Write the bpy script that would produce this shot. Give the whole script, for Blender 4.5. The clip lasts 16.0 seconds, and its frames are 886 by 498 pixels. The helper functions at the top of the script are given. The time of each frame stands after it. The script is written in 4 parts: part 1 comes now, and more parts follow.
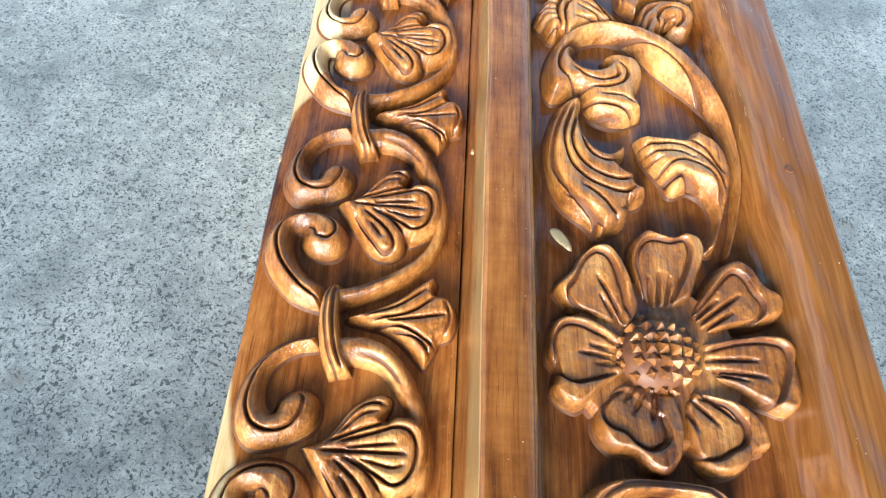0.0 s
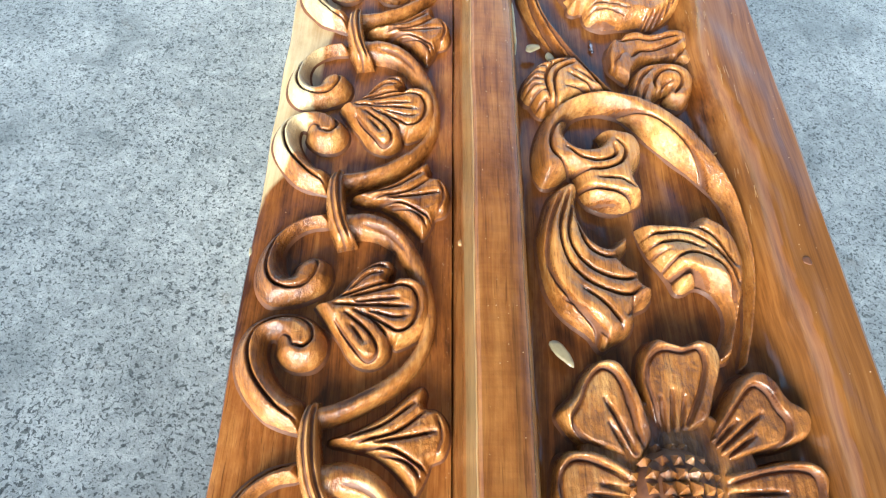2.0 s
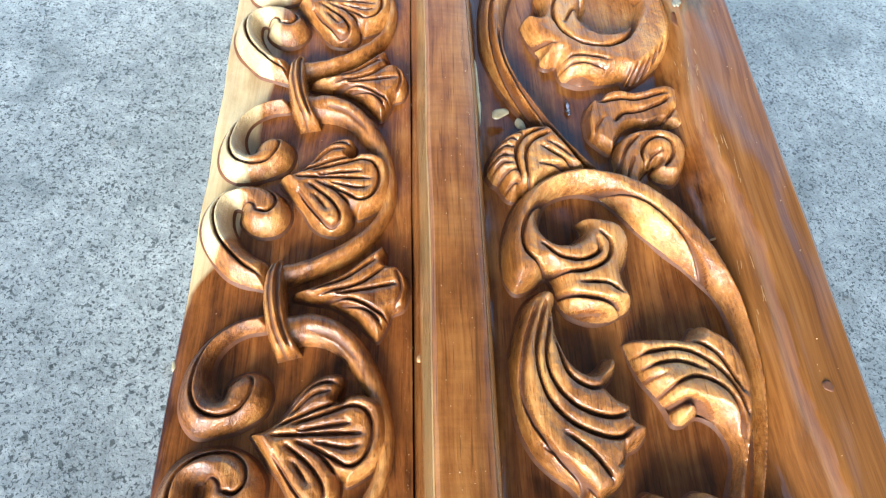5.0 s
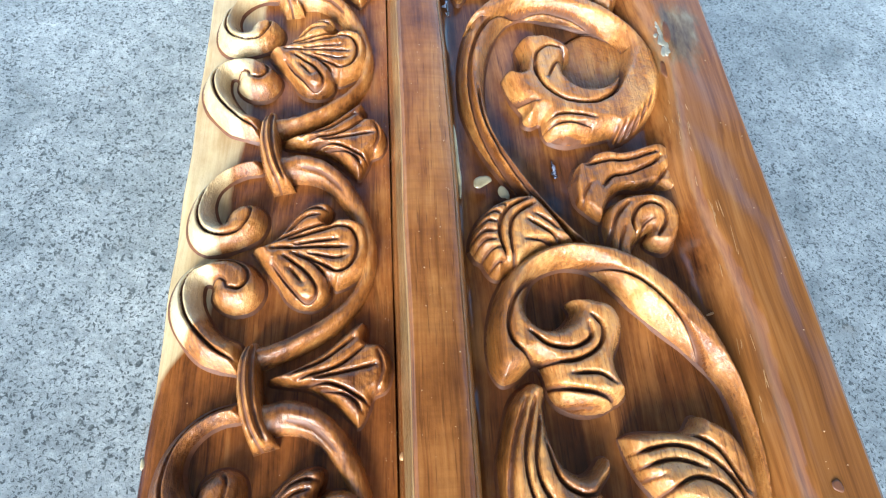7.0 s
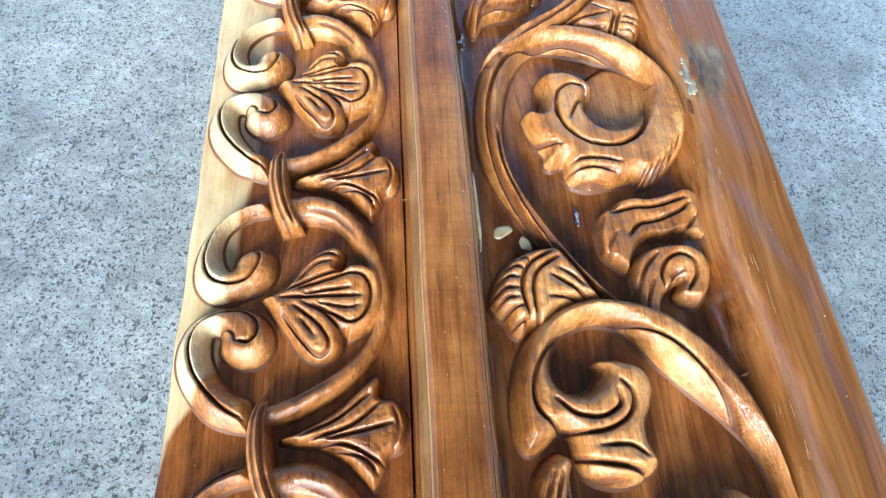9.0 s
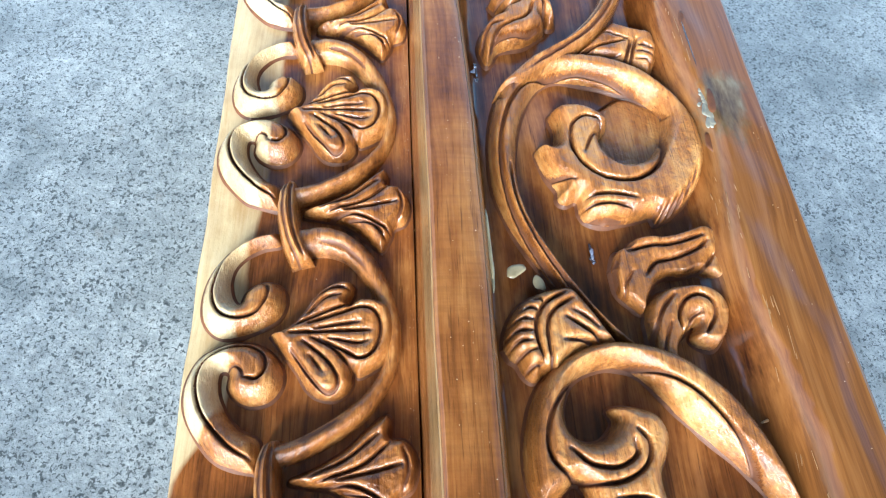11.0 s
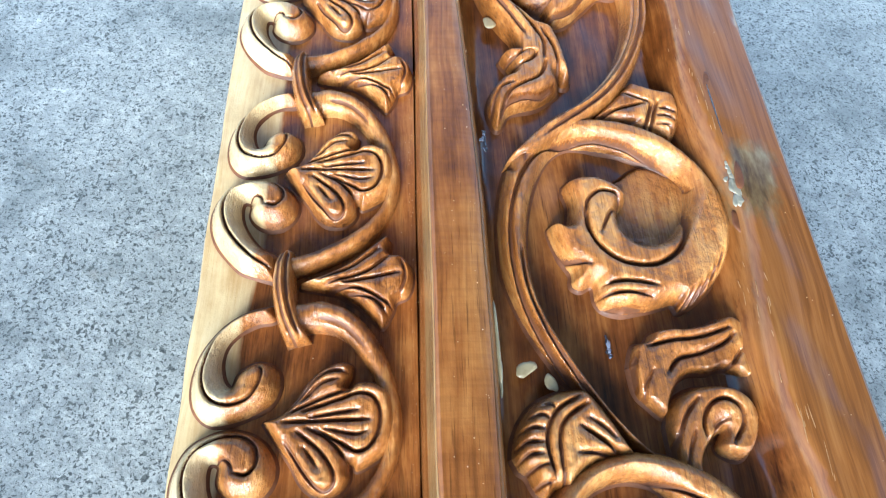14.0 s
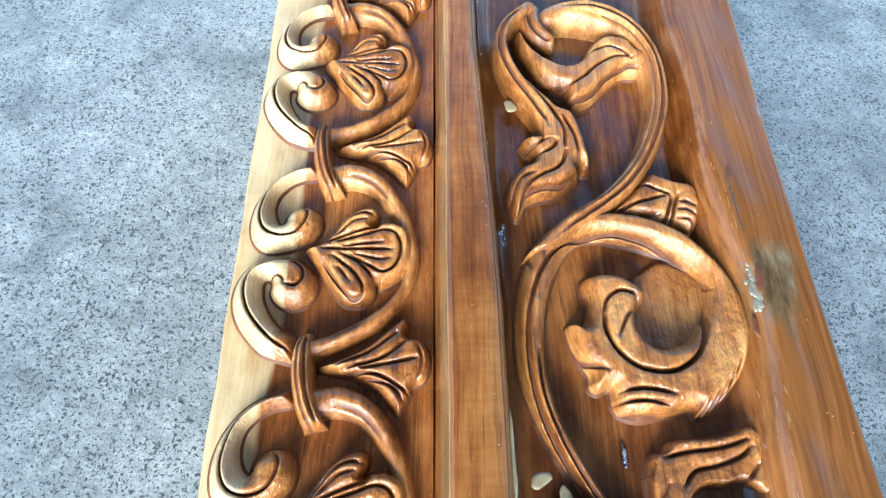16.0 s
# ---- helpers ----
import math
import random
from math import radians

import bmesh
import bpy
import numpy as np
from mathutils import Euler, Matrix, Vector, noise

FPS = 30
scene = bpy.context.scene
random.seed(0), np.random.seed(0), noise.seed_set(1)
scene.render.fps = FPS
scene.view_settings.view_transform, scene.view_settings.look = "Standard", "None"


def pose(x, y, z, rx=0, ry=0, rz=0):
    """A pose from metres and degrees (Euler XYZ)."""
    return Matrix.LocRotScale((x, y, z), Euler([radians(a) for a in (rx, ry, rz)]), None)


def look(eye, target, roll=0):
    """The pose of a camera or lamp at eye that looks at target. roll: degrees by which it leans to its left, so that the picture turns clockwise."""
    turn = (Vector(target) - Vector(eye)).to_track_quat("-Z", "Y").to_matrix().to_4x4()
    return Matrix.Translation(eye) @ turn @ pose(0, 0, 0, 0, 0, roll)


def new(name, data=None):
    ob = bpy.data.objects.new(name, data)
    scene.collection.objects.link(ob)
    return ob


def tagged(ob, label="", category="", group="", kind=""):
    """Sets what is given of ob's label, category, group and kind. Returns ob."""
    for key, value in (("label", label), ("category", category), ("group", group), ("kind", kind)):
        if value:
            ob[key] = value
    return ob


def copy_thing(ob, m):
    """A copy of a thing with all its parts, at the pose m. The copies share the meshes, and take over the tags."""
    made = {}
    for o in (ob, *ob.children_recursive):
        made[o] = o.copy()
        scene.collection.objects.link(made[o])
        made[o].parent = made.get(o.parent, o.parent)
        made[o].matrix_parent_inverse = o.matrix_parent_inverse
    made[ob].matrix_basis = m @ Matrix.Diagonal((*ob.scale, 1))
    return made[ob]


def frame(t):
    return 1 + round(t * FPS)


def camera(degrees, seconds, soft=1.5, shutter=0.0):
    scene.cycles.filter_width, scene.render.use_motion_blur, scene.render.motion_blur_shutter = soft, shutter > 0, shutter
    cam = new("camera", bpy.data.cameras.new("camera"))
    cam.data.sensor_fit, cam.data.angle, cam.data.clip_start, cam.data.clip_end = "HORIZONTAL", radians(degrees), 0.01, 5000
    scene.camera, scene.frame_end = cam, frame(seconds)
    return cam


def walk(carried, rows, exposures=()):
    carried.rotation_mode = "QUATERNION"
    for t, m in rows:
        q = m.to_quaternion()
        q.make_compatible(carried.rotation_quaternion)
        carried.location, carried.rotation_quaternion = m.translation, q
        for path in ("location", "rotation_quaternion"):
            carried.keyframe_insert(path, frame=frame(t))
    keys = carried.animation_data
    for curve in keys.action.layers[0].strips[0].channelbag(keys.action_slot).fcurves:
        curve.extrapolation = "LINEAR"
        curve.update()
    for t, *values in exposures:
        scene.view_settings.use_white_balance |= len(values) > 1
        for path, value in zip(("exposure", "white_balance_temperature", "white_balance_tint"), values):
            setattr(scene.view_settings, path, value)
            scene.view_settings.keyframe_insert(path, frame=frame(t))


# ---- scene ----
cam = camera(70.0, 16.0, soft=1.15)
PATH = [
    (0, (-0.006, 0.018, 0.404), (0.089, 1.009, -1.33), 9.7),
    (0.5, (-0.004, 0.03, 0.405), (0.098, 1.02, -1.33), 9.6),
    (1, (-0.005, 0.042, 0.405), (0.105, 1.034, -1.328), 9.3),
    (1.5, (-0.005, 0.055, 0.403), (0.115, 1.049, -1.328), 9.0),
    (2, (-0.006, 0.067, 0.403), (0.119, 1.06, -1.329), 8.9),
    (2.5, (-0.007, 0.079, 0.401), (0.126, 1.072, -1.33), 9.0),
    (3, (-0.006, 0.09, 0.398), (0.135, 1.079, -1.335), 9.2),
    (3.5, (-0.004, 0.1, 0.396), (0.144, 1.072, -1.345), 9.6),
    (4, (-0.002, 0.11, 0.395), (0.157, 1.064, -1.356), 9.8),
    (4.2, (-0.001, 0.114, 0.394), (0.166, 1.058, -1.361), 10.1),
    (6.3, (0.009, 0.152, 0.39), (0.22, 1.099, -1.358), 11.0),
    (6.5, (0.009, 0.156, 0.393), (0.216, 1.087, -1.365), 10.4),
    (7, (0.01, 0.163, 0.394), (0.217, 1.089, -1.366), 10.4),
    (7.5, (0.011, 0.168, 0.395), (0.217, 1.091, -1.367), 10.7),
    (8, (0.01, 0.172, 0.395), (0.211, 1.096, -1.368), 10.7),
    (8.5, (0.008, 0.178, 0.394), (0.205, 1.102, -1.369), 10.2),
    (9, (0.006, 0.186, 0.393), (0.202, 1.109, -1.37), 9.7),
    (9.2, (0.005, 0.186, 0.394), (0.187, 1.121, -1.365), 9.7),
    (11.5, (0.005, 0.204, 0.395), (0.178, 1.125, -1.371), 8.7),
    (12, (0.004, 0.207, 0.395), (0.175, 1.121, -1.376), 8.6),
    (12.5, (0.004, 0.212, 0.394), (0.168, 1.125, -1.378), 8.3),
    (13, (0.005, 0.22, 0.394), (0.166, 1.133, -1.377), 8.1),
    (13.5, (0.007, 0.228, 0.395), (0.161, 1.145, -1.376), 7.8),
    (14, (0.008, 0.236, 0.395), (0.153, 1.157, -1.375), 7.8),
    (14.5, (0.009, 0.245, 0.396), (0.142, 1.173, -1.371), 7.2),
    (15, (0.009, 0.256, 0.4), (0.131, 1.184, -1.367), 6.3),
    (15.5, (0.009, 0.262, 0.406), (0.119, 1.19, -1.362), 6.5),
    (16, (0.007, 0.266, 0.412), (0.1, 1.197, -1.355), 6.0),
]
walk(cam, [(t, look(eye, target, roll)) for t, eye, target, roll in PATH], [(0.0, 1.5, 6150, 3), (4.0, 1.5, 5950, 3), (8.0, 1.46, 5550, 3), (16.0, 1.46, 5500, 3)])

# ---- world and light ----
SUN_UP, SUN_ROUND = 21.0, 200.0     # degrees above the ground; compass turn from +y towards +x
world = bpy.data.worlds.new("sky")
world.use_nodes = True
scene.world = world
wn = world.node_tree.nodes
sky = wn.new("ShaderNodeTexSky")
sky.sky_type, sky.sun_disc = "NISHITA", False
sky.sun_elevation, sky.sun_rotation = radians(SUN_UP), radians(SUN_ROUND)
world.node_tree.links.new(sky.outputs[0], wn["Background"].inputs[0])
wn["Background"].inputs[1].default_value = 0.15
sun = new("sun", bpy.data.lights.new("sun", "SUN"))
sun.data.energy, sun.data.angle, sun.data.color = 4.3, radians(30), (1.0, 0.965, 0.92)
sun_way = Vector((math.sin(radians(SUN_ROUND)) * math.cos(radians(SUN_UP)), math.cos(radians(SUN_ROUND)) * math.cos(radians(SUN_UP)), math.sin(radians(SUN_UP))))
sun.matrix_world = look(sun_way * 5, (0, 0, 0))


# ---- materials ----
class Nodes:
    """A short way to write a node material."""

    def __init__(self, name):
        self.mat = bpy.data.materials.new(name)
        self.mat.use_nodes = True
        self.tree = self.mat.node_tree
        self.bsdf = self.tree.nodes["Principled BSDF"]

    def add(self, kind, op="", **sockets):
        n = self.tree.nodes.new(kind)
        if op:
            n.operation = op
        for key, value in sockets.items():
            self.put(n.inputs[int(key[1:]) if key[0] == "i" and key[1:].isdigit() else key], value)
        return n

    def put(self, socket, value):
        if isinstance(value, bpy.types.NodeSocket):
            self.tree.links.new(value, socket)
        else:
            socket.default_value = value

    def math(self, op, a, b=0.0, clamp=False):
        n = self.add("ShaderNodeMath", op, i0=a, i1=b)
        n.use_clamp = clamp
        return n.outputs[0]

    def mix(self, f, a, b, blend="MIX"):
        n = self.tree.nodes.new("ShaderNodeMix")
        n.data_type, n.blend_type = "RGBA", blend
        self.put(n.inputs[0], f)
        self.put(n.inputs[6], a)
        self.put(n.inputs[7], b)
        return n.outputs[2]

    def ramp(self, f, stops):
        n = self.add("ShaderNodeValToRGB", i0=f)
        e = n.color_ramp.elements
        while len(e) < len(stops):
            e.new(0.5)
        for el, (p, c) in zip(e, stops):
            el.position, el.color = p, c if len(c) == 4 else (*c, 1)
        return n.outputs[0]

    def noise(self, vec, scale, detail=4.0, rough=0.55, dist=0.0):
        return self.add("ShaderNodeTexNoise", Vector=vec, Scale=scale, Detail=detail, Roughness=rough, Distortion=dist).outputs[0]

    def scaled(self, vec, k):
        return self.add("ShaderNodeVectorMath", "MULTIPLY", i0=vec, i1=k).outputs[0]

    def bump(self, height, strength, dist, normal=None):
        n = self.add("ShaderNodeBump", Strength=strength, Distance=dist, Height=height)
        if normal is not None:
            self.put(n.inputs["Normal"], normal)
        return n.outputs[0]


def wood(name, dark, mid, light, sap=False, gloss=0.16, saw=0.0, edge=False, worn=0.0, skin=1.0):
    """Oiled and varnished teak: long grain along y, pores, stains, a coat of varnish."""
    m = Nodes(name)
    pos = m.add("ShaderNodeNewGeometry").outputs["Position"]
    warp = m.noise(m.scaled(pos, (14, 5, 14)), 1.0, 3.0)
    bent = m.add("ShaderNodeVectorMath", "ADD", i0=pos,
                 i1=m.scaled(m.add("ShaderNodeCombineXYZ", X=warp, Y=0.0, Z=warp).outputs[0], (0.02, 0, 0.02))).outputs[0]
    broad = m.noise(m.scaled(bent, (130, 4.0, 80)), 1.0, 5.0, 0.65)
    fine = m.noise(m.scaled(bent, (650, 14, 500)), 1.0, 4.0, 0.65)
    patch = m.noise(m.scaled(pos, (22, 11, 22)), 1.0, 3.0, 0.6)
    f = m.math("ADD", m.math("MULTIPLY", broad, 0.52), m.math("MULTIPLY", fine, 0.40))
    f = m.math("ADD", f, m.math("MULTIPLY", m.math("SUBTRACT", patch, 0.5), 0.6))
    blotch = m.noise(m.scaled(pos, (75, 40, 75)), 1.0, 4.0, 0.65)
    f = m.math("ADD", f, m.math("MULTIPLY", m.math("SUBTRACT", blotch, 0.5), 0.55))
    col = m.ramp(f, [(0.24, dark), (0.46, mid), (0.70, light)])
    lines = m.noise(m.scaled(bent, (170, 3.0, 110)), 1.0, 4.0, 0.6)
    streak = m.ramp(lines, [(0.30, (1, 1, 1)), (0.38, (0, 0, 0))])
    col = m.mix(m.math("MULTIPLY", streak, 0.4), col, (*[v * 0.32 for v in dark], 1))
    pores = m.ramp(m.noise(m.scaled(pos, (1500, 60, 1500)), 1.0, 2.0, 0.5), [(0.30, (1, 1, 1)), (0.40, (0, 0, 0))])
    col = m.mix(m.math("MULTIPLY", pores, 0.5), col, (*[v * 0.6 for v in dark], 1))
    if saw:
        cross = m.noise(m.scaled(pos, (25, 520, 25)), 1.0, 3.0, 0.6)
        col = m.mix(m.math("MULTIPLY", m.ramp(cross, [(0.40, (1, 1, 1)), (0.55, (0, 0, 0))]), 0.14), col, (*[v * 1.1 for v in dark], 1))
    if edge:
        # the uncut margin keeps the clear finish of the rail
        far = m.math("ADD", m.add("ShaderNodeSeparateXYZ", Vector=pos).outputs[0], m.math("MULTIPLY", m.math("SUBTRACT", blotch, 0.5), 0.016))
        margin = m.math("MULTIPLY", m.math("SUBTRACT", far, 0.1235), 160.0, True)
        plainf = m.math("ADD", m.math("MULTIPLY", broad, 0.42), m.math("ADD", m.math("MULTIPLY", fine, 0.46), m.math("MULTIPLY", patch, 0.12)))
        hair = m.ramp(m.noise(m.scaled(bent, (520, 2.6, 300)), 1.0, 3.0, 0.6), [(0.35, (1, 1, 1)), (0.40, (0, 0, 0))])
        clear = m.ramp(plainf, [(0.30, (0.07, 0.023, 0.005)), (0.49, (0.18, 0.066, 0.0145)), (0.68, (0.285, 0.124, 0.033))])
        clear = m.mix(m.math("MULTIPLY", hair, 0.22), clear, (0.07, 0.022, 0.006, 1))
        clear = m.mix(m.math("MULTIPLY", streak, 0.22), clear, (0.045, 0.014, 0.004, 1))
        col = m.mix(margin, col, clear)
        # a knot in the margin, dark at its heart and filled with grey
        off = m.add("ShaderNodeVectorMath", "SUBTRACT", i0=pos, i1=(0.1385, 0.361, 0.209)).outputs[0]
        away = m.add("ShaderNodeVectorMath", "LENGTH", i0=m.scaled(off, (92.0, 46.0, 0.0))).outputs["Value"]
        torn = m.noise(m.scaled(pos, (120, 55, 120)), 1.0, 4.0, 0.6)
        away = m.math("ADD", away, m.math("MULTIPLY", m.math("SUBTRACT", torn, 0.5), 1.8))
        knot = m.ramp(away, [(0.55, (1, 1, 1)), (0.95, (0, 0, 0))])
        heart = m.ramp(m.noise(m.scaled(bent, (170, 50, 170)), 1.0, 4.0, 0.6), [(0.36, (0.045, 0.024, 0.010)), (0.52, (0.125, 0.082, 0.036)), (0.70, (0.23, 0.185, 0.105))])
        col = m.mix(m.math("MULTIPLY", knot, 0.97), col, heart)
    if sap:
        xyz = m.add("ShaderNodeSeparateXYZ", Vector=pos)
        along = m.add("ShaderNodeMapRange", Value=xyz.outputs[1])
        for k, v in (("From Min", 0.0), ("From Max", 0.7)):
            along.inputs[k].default_value = v
        # where the pale sapwood ends, as a share of 60 mm from the outer edge
        edge = m.ramp(along.outputs[0], [(0.0, (0.30,) * 3), (0.09, (0.18,) * 3), (0.136, (0.03,) * 3), (0.15, (0,) * 3), (0.30, (0,) * 3),
                                         (0.335, (0.08,) * 3), (0.37, (0.33,) * 3), (0.45, (0.37,) * 3), (0.55, (0.49,) * 3), (0.8, (0.50,) * 3), (1.0, (0.55,) * 3)])
        wob = m.math("MULTIPLY", m.math("SUBTRACT", m.noise(m.scaled(pos, (60, 22, 60)), 1.0, 4.0), 0.5), 0.008)
        limit = m.math("ADD", m.math("MULTIPLY", edge, 0.06), -0.0765)
        gap = m.math("ADD", m.math("SUBTRACT", limit, xyz.outputs[0]), wob)
        mask = m.math("ADD", m.math("MULTIPLY", gap, 450.0), 0.5, True)
        pale = m.ramp(f, [(0.25, (0.4056, 0.2574, 0.1092)), (0.5, (0.574, 0.4264, 0.2214)), (0.75, (0.688, 0.5676, 0.3526))])
        col = m.mix(mask, col, pale)
    m.put(m.bsdf.inputs["Base Color"], col)
    rough = m.math("ADD", m.math("MULTIPLY", fine, 0.25), 0.28)
    m.put(m.bsdf.inputs["Roughness"], rough)
    m.put(m.bsdf.inputs["Specular IOR Level"], 0.12)
    m.put(m.bsdf.inputs["Coat Weight"], 1.0)
    m.put(m.bsdf.inputs["Coat IOR"], 1.58)
    m.put(m.bsdf.inputs["Coat Roughness"], m.math("ADD", m.math("MULTIPLY", patch, 0.14), gloss - 0.07))
    tool = m.noise(m.scaled(pos, (320, 240, 320)), 1.0, 5.0, 0.68)
    h = m.math("ADD", m.math("MULTIPLY", fine, 0.5), m.math("MULTIPLY", tool, 0.8))
    if saw:
        teeth = m.noise(m.scaled(pos, (30, 420, 30)), 1.0, 2.0)
        h = m.math("ADD", h, m.math("MULTIPLY", teeth, saw))
    if worn:
        h = m.math("ADD", h, m.math("MULTIPLY", m.noise(m.scaled(pos, (900, 420, 900)), 1.0, 4.0, 0.7), worn))
    nrm = m.bump(h, (0.35 + 0.25 * worn) * skin, 0.0006)
    m.put(m.bsdf.inputs["Normal"], nrm)
    m.put(m.bsdf.inputs["Coat Normal"], m.bump(m.math("ADD", tool, m.math("MULTIPLY", h if worn else fine, 0.8)), (0.5 + 0.1 * worn) * skin, 0.0005))
    return m.mat


def plain(name, a, b, scale, rough=0.5, coat=0.0, bump=0.3):
    m = Nodes(name)
    pos = m.add("ShaderNodeNewGeometry").outputs["Position"]
    n = m.noise(pos, scale, 5.0, 0.6)
    m.put(m.bsdf.inputs["Base Color"], m.ramp(n, [(0.3, a), (0.7, b)]))
    m.put(m.bsdf.inputs["Roughness"], rough)
    m.put(m.bsdf.inputs["Coat Weight"], coat)
    m.put(m.bsdf.inputs["Normal"], m.bump(n, bump, 0.0008))
    return m.mat


def concrete():
    """Weathered grey concrete: cement, dark and pale grains of sand, stains, a gritty relief."""
    m = Nodes("concrete")
    pos = m.add("ShaderNodeNewGeometry").outputs["Position"]
    blot = m.noise(pos, 11.0, 4.0, 0.6)
    mott = m.noise(pos, 120.0, 5.0, 0.7)
    fine = m.noise(pos, 520.0, 3.0, 0.65)
    tone = m.math("ADD", m.math("MULTIPLY", blot, 0.35), m.math("ADD", m.math("MULTIPLY", mott, 0.4), m.math("MULTIPLY", fine, 0.25)))
    col = m.ramp(tone, [(0.36, (0.165, 0.181, 0.182)), (0.5, (0.305, 0.328, 0.325)), (0.64, (0.51, 0.535, 0.525))])
    # dark grains of sand, crowded in some places and few in others
    crowd = m.math("MULTIPLY", m.math("SUBTRACT", m.noise(pos, 38.0, 3.0, 0.6), 0.5), 0.16)
    for scale, cut, soft, depth, tint in ((430.0, 0.578, 0.04, 0.82, (0.030, 0.038, 0.040, 1)), (230.0, 0.628, 0.04, 0.75, (0.040, 0.048, 0.048, 1)), (700.0, 0.60, 0.05, 0.55, (0.035, 0.042, 0.046, 1))):
        grain = m.math("ADD", m.noise(pos, scale, 2.0, 0.5, 0.6), crowd)
        mask = m.ramp(grain, [(cut, (0, 0, 0)), (cut + soft, (1, 1, 1))])
        col = m.mix(m.math("MULTIPLY", mask, depth), col, tint)
    v = m.add("ShaderNodeTexVoronoi", Vector=m.add("ShaderNodeVectorMath", "ADD", i0=pos, i1=m.scaled(m.add("ShaderNodeTexNoise", Vector=pos, Scale=240.0).outputs["Color"], (0.006, 0.006, 0.006))).outputs[0], Scale=75.0)
    shade = m.add("ShaderNodeSeparateColor", Color=v.outputs["Color"])
    spot = m.math("MULTIPLY", m.ramp(v.outputs["Distance"], [(0.10, (1, 1, 1)), (0.26, (0, 0, 0))]), m.ramp(shade.outputs[0], [(0.05, (1, 1, 1)), (0.07, (0, 0, 0))]))
    col = m.mix(m.math("MULTIPLY", spot, 0.75), col, m.ramp(shade.outputs[1], [(0, (0.34, 0.36, 0.36)), (1, (0.46, 0.47, 0.45))]))
    # broad damp stains, and a little rust
    damp = m.ramp(m.noise(pos, 17.0, 3.0, 0.55), [(0.54, (0, 0, 0)), (0.66, (1, 1, 1))])
    col = m.mix(m.math("MULTIPLY", damp, 0.38), col, (0.085, 0.10, 0.10, 1))
    rust = m.ramp(m.noise(pos, 34.0, 3.0), [(0.66, (0, 0, 0)), (0.74, (1, 1, 1))])
    col = m.mix(m.math("MULTIPLY", rust, 0.2), col, (0.26, 0.21, 0.15, 1))
    m.put(m.bsdf.inputs["Base Color"], col)
    m.put(m.bsdf.inputs["Roughness"], m.math("ADD", m.math("MULTIPLY", mott, 0.2), 0.26))
    grit = m.math("ADD", m.noise(pos, 210.0, 4.0, 0.6), m.math("MULTIPLY", fine, 0.5))
    m.put(m.bsdf.inputs["Normal"], m.bump(grit, 0.5, 0.0014))
    return m.mat


TEAK = wood("teak", (0.07, 0.019, 0.0035), (0.32, 0.118, 0.0245), (0.60, 0.31, 0.095), sap=True, gloss=0.08, worn=1.3, skin=1.15)
# border ground, darker than the relief: stain, with recess shade in the colour
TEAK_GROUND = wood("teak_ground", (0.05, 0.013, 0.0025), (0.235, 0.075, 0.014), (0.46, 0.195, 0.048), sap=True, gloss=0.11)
# deep panel ground: stained, and darkened for the shade of the hollows
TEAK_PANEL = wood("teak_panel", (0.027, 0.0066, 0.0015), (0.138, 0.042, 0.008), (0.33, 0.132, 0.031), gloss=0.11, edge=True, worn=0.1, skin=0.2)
TEAK_RAIL = wood("teak_rail", (0.0744, 0.0205, 0.0037), (0.2184, 0.0741, 0.0148), (0.3696, 0.1554, 0.0378), gloss=0.22, saw=0.3)
PALE = wood("pale_strip", (0.16, 0.088, 0.032), (0.272, 0.16, 0.064), (0.368, 0.24, 0.104), gloss=0.2)
# dark tone for stain, and for shade painted into cuts and feet
STAIN_SHADE = plain("stain_and_shade", (0.085, 0.026, 0.008), (0.15, 0.052, 0.015), 300.0, 0.65, 0.05)
# darker teak for groove flanks: leftover stain and shade painted in together
GROOVE_TEAK = wood("groove_teak", (0.045, 0.011, 0.002), (0.20, 0.066, 0.0135), (0.42, 0.19, 0.052), sap=True, gloss=0.09, worn=0.6)
FILLER = plain("wood_filler", (0.26, 0.20, 0.105), (0.42, 0.35, 0.20), 160.0, 0.45, 0.5)
SCUFF = plain("bare_scuff", (0.24, 0.12, 0.04), (0.36, 0.20, 0.08), 500.0, 0.5, 0.3)
BEAD = plain("varnish_bead", (0.40, 0.22, 0.09), (0.55, 0.34, 0.16), 90.0, 0.15, 1.0)
RESIN = plain("resin", (0.015, 0.012, 0.014), (0.06, 0.05, 0.06), 900.0, 0.15, 1.0, 1.0)
FILLER_GREY = plain("grey_filler", (0.16, 0.15, 0.11), (0.27, 0.25, 0.19), 260.0, 0.4, 0.5)
BEAD_BLUE = plain("blue_grey_resin", (0.16, 0.17, 0.22), (0.30, 0.32, 0.40), 400.0, 0.12, 1.0)
CONCRETE = concrete()


# ---- building helpers ----
def link(name, verts, faces, mats, parent=None, label="", marks=None):
    me = bpy.data.meshes.new(name)
    me.from_pydata([tuple(map(float, v)) for v in verts], [], faces)
    for mt in mats:
        me.materials.append(mt)
    me.polygons.foreach_set("use_smooth", [True] * len(faces))
    if marks is not None:
        me.polygons.foreach_set("material_index", marks)
    me.update()
    ob = new(name, me)
    ob.parent = parent
    if label:
        ob["label"] = label
    return ob


def part(name, bm, material, parent, label=""):
    me = bpy.data.meshes.new(name)
    bm.to_mesh(me)
    bm.free()
    me.materials.append(material)
    ob = new(name, me)
    ob.parent = parent
    if label:
        ob["label"] = label
    return ob


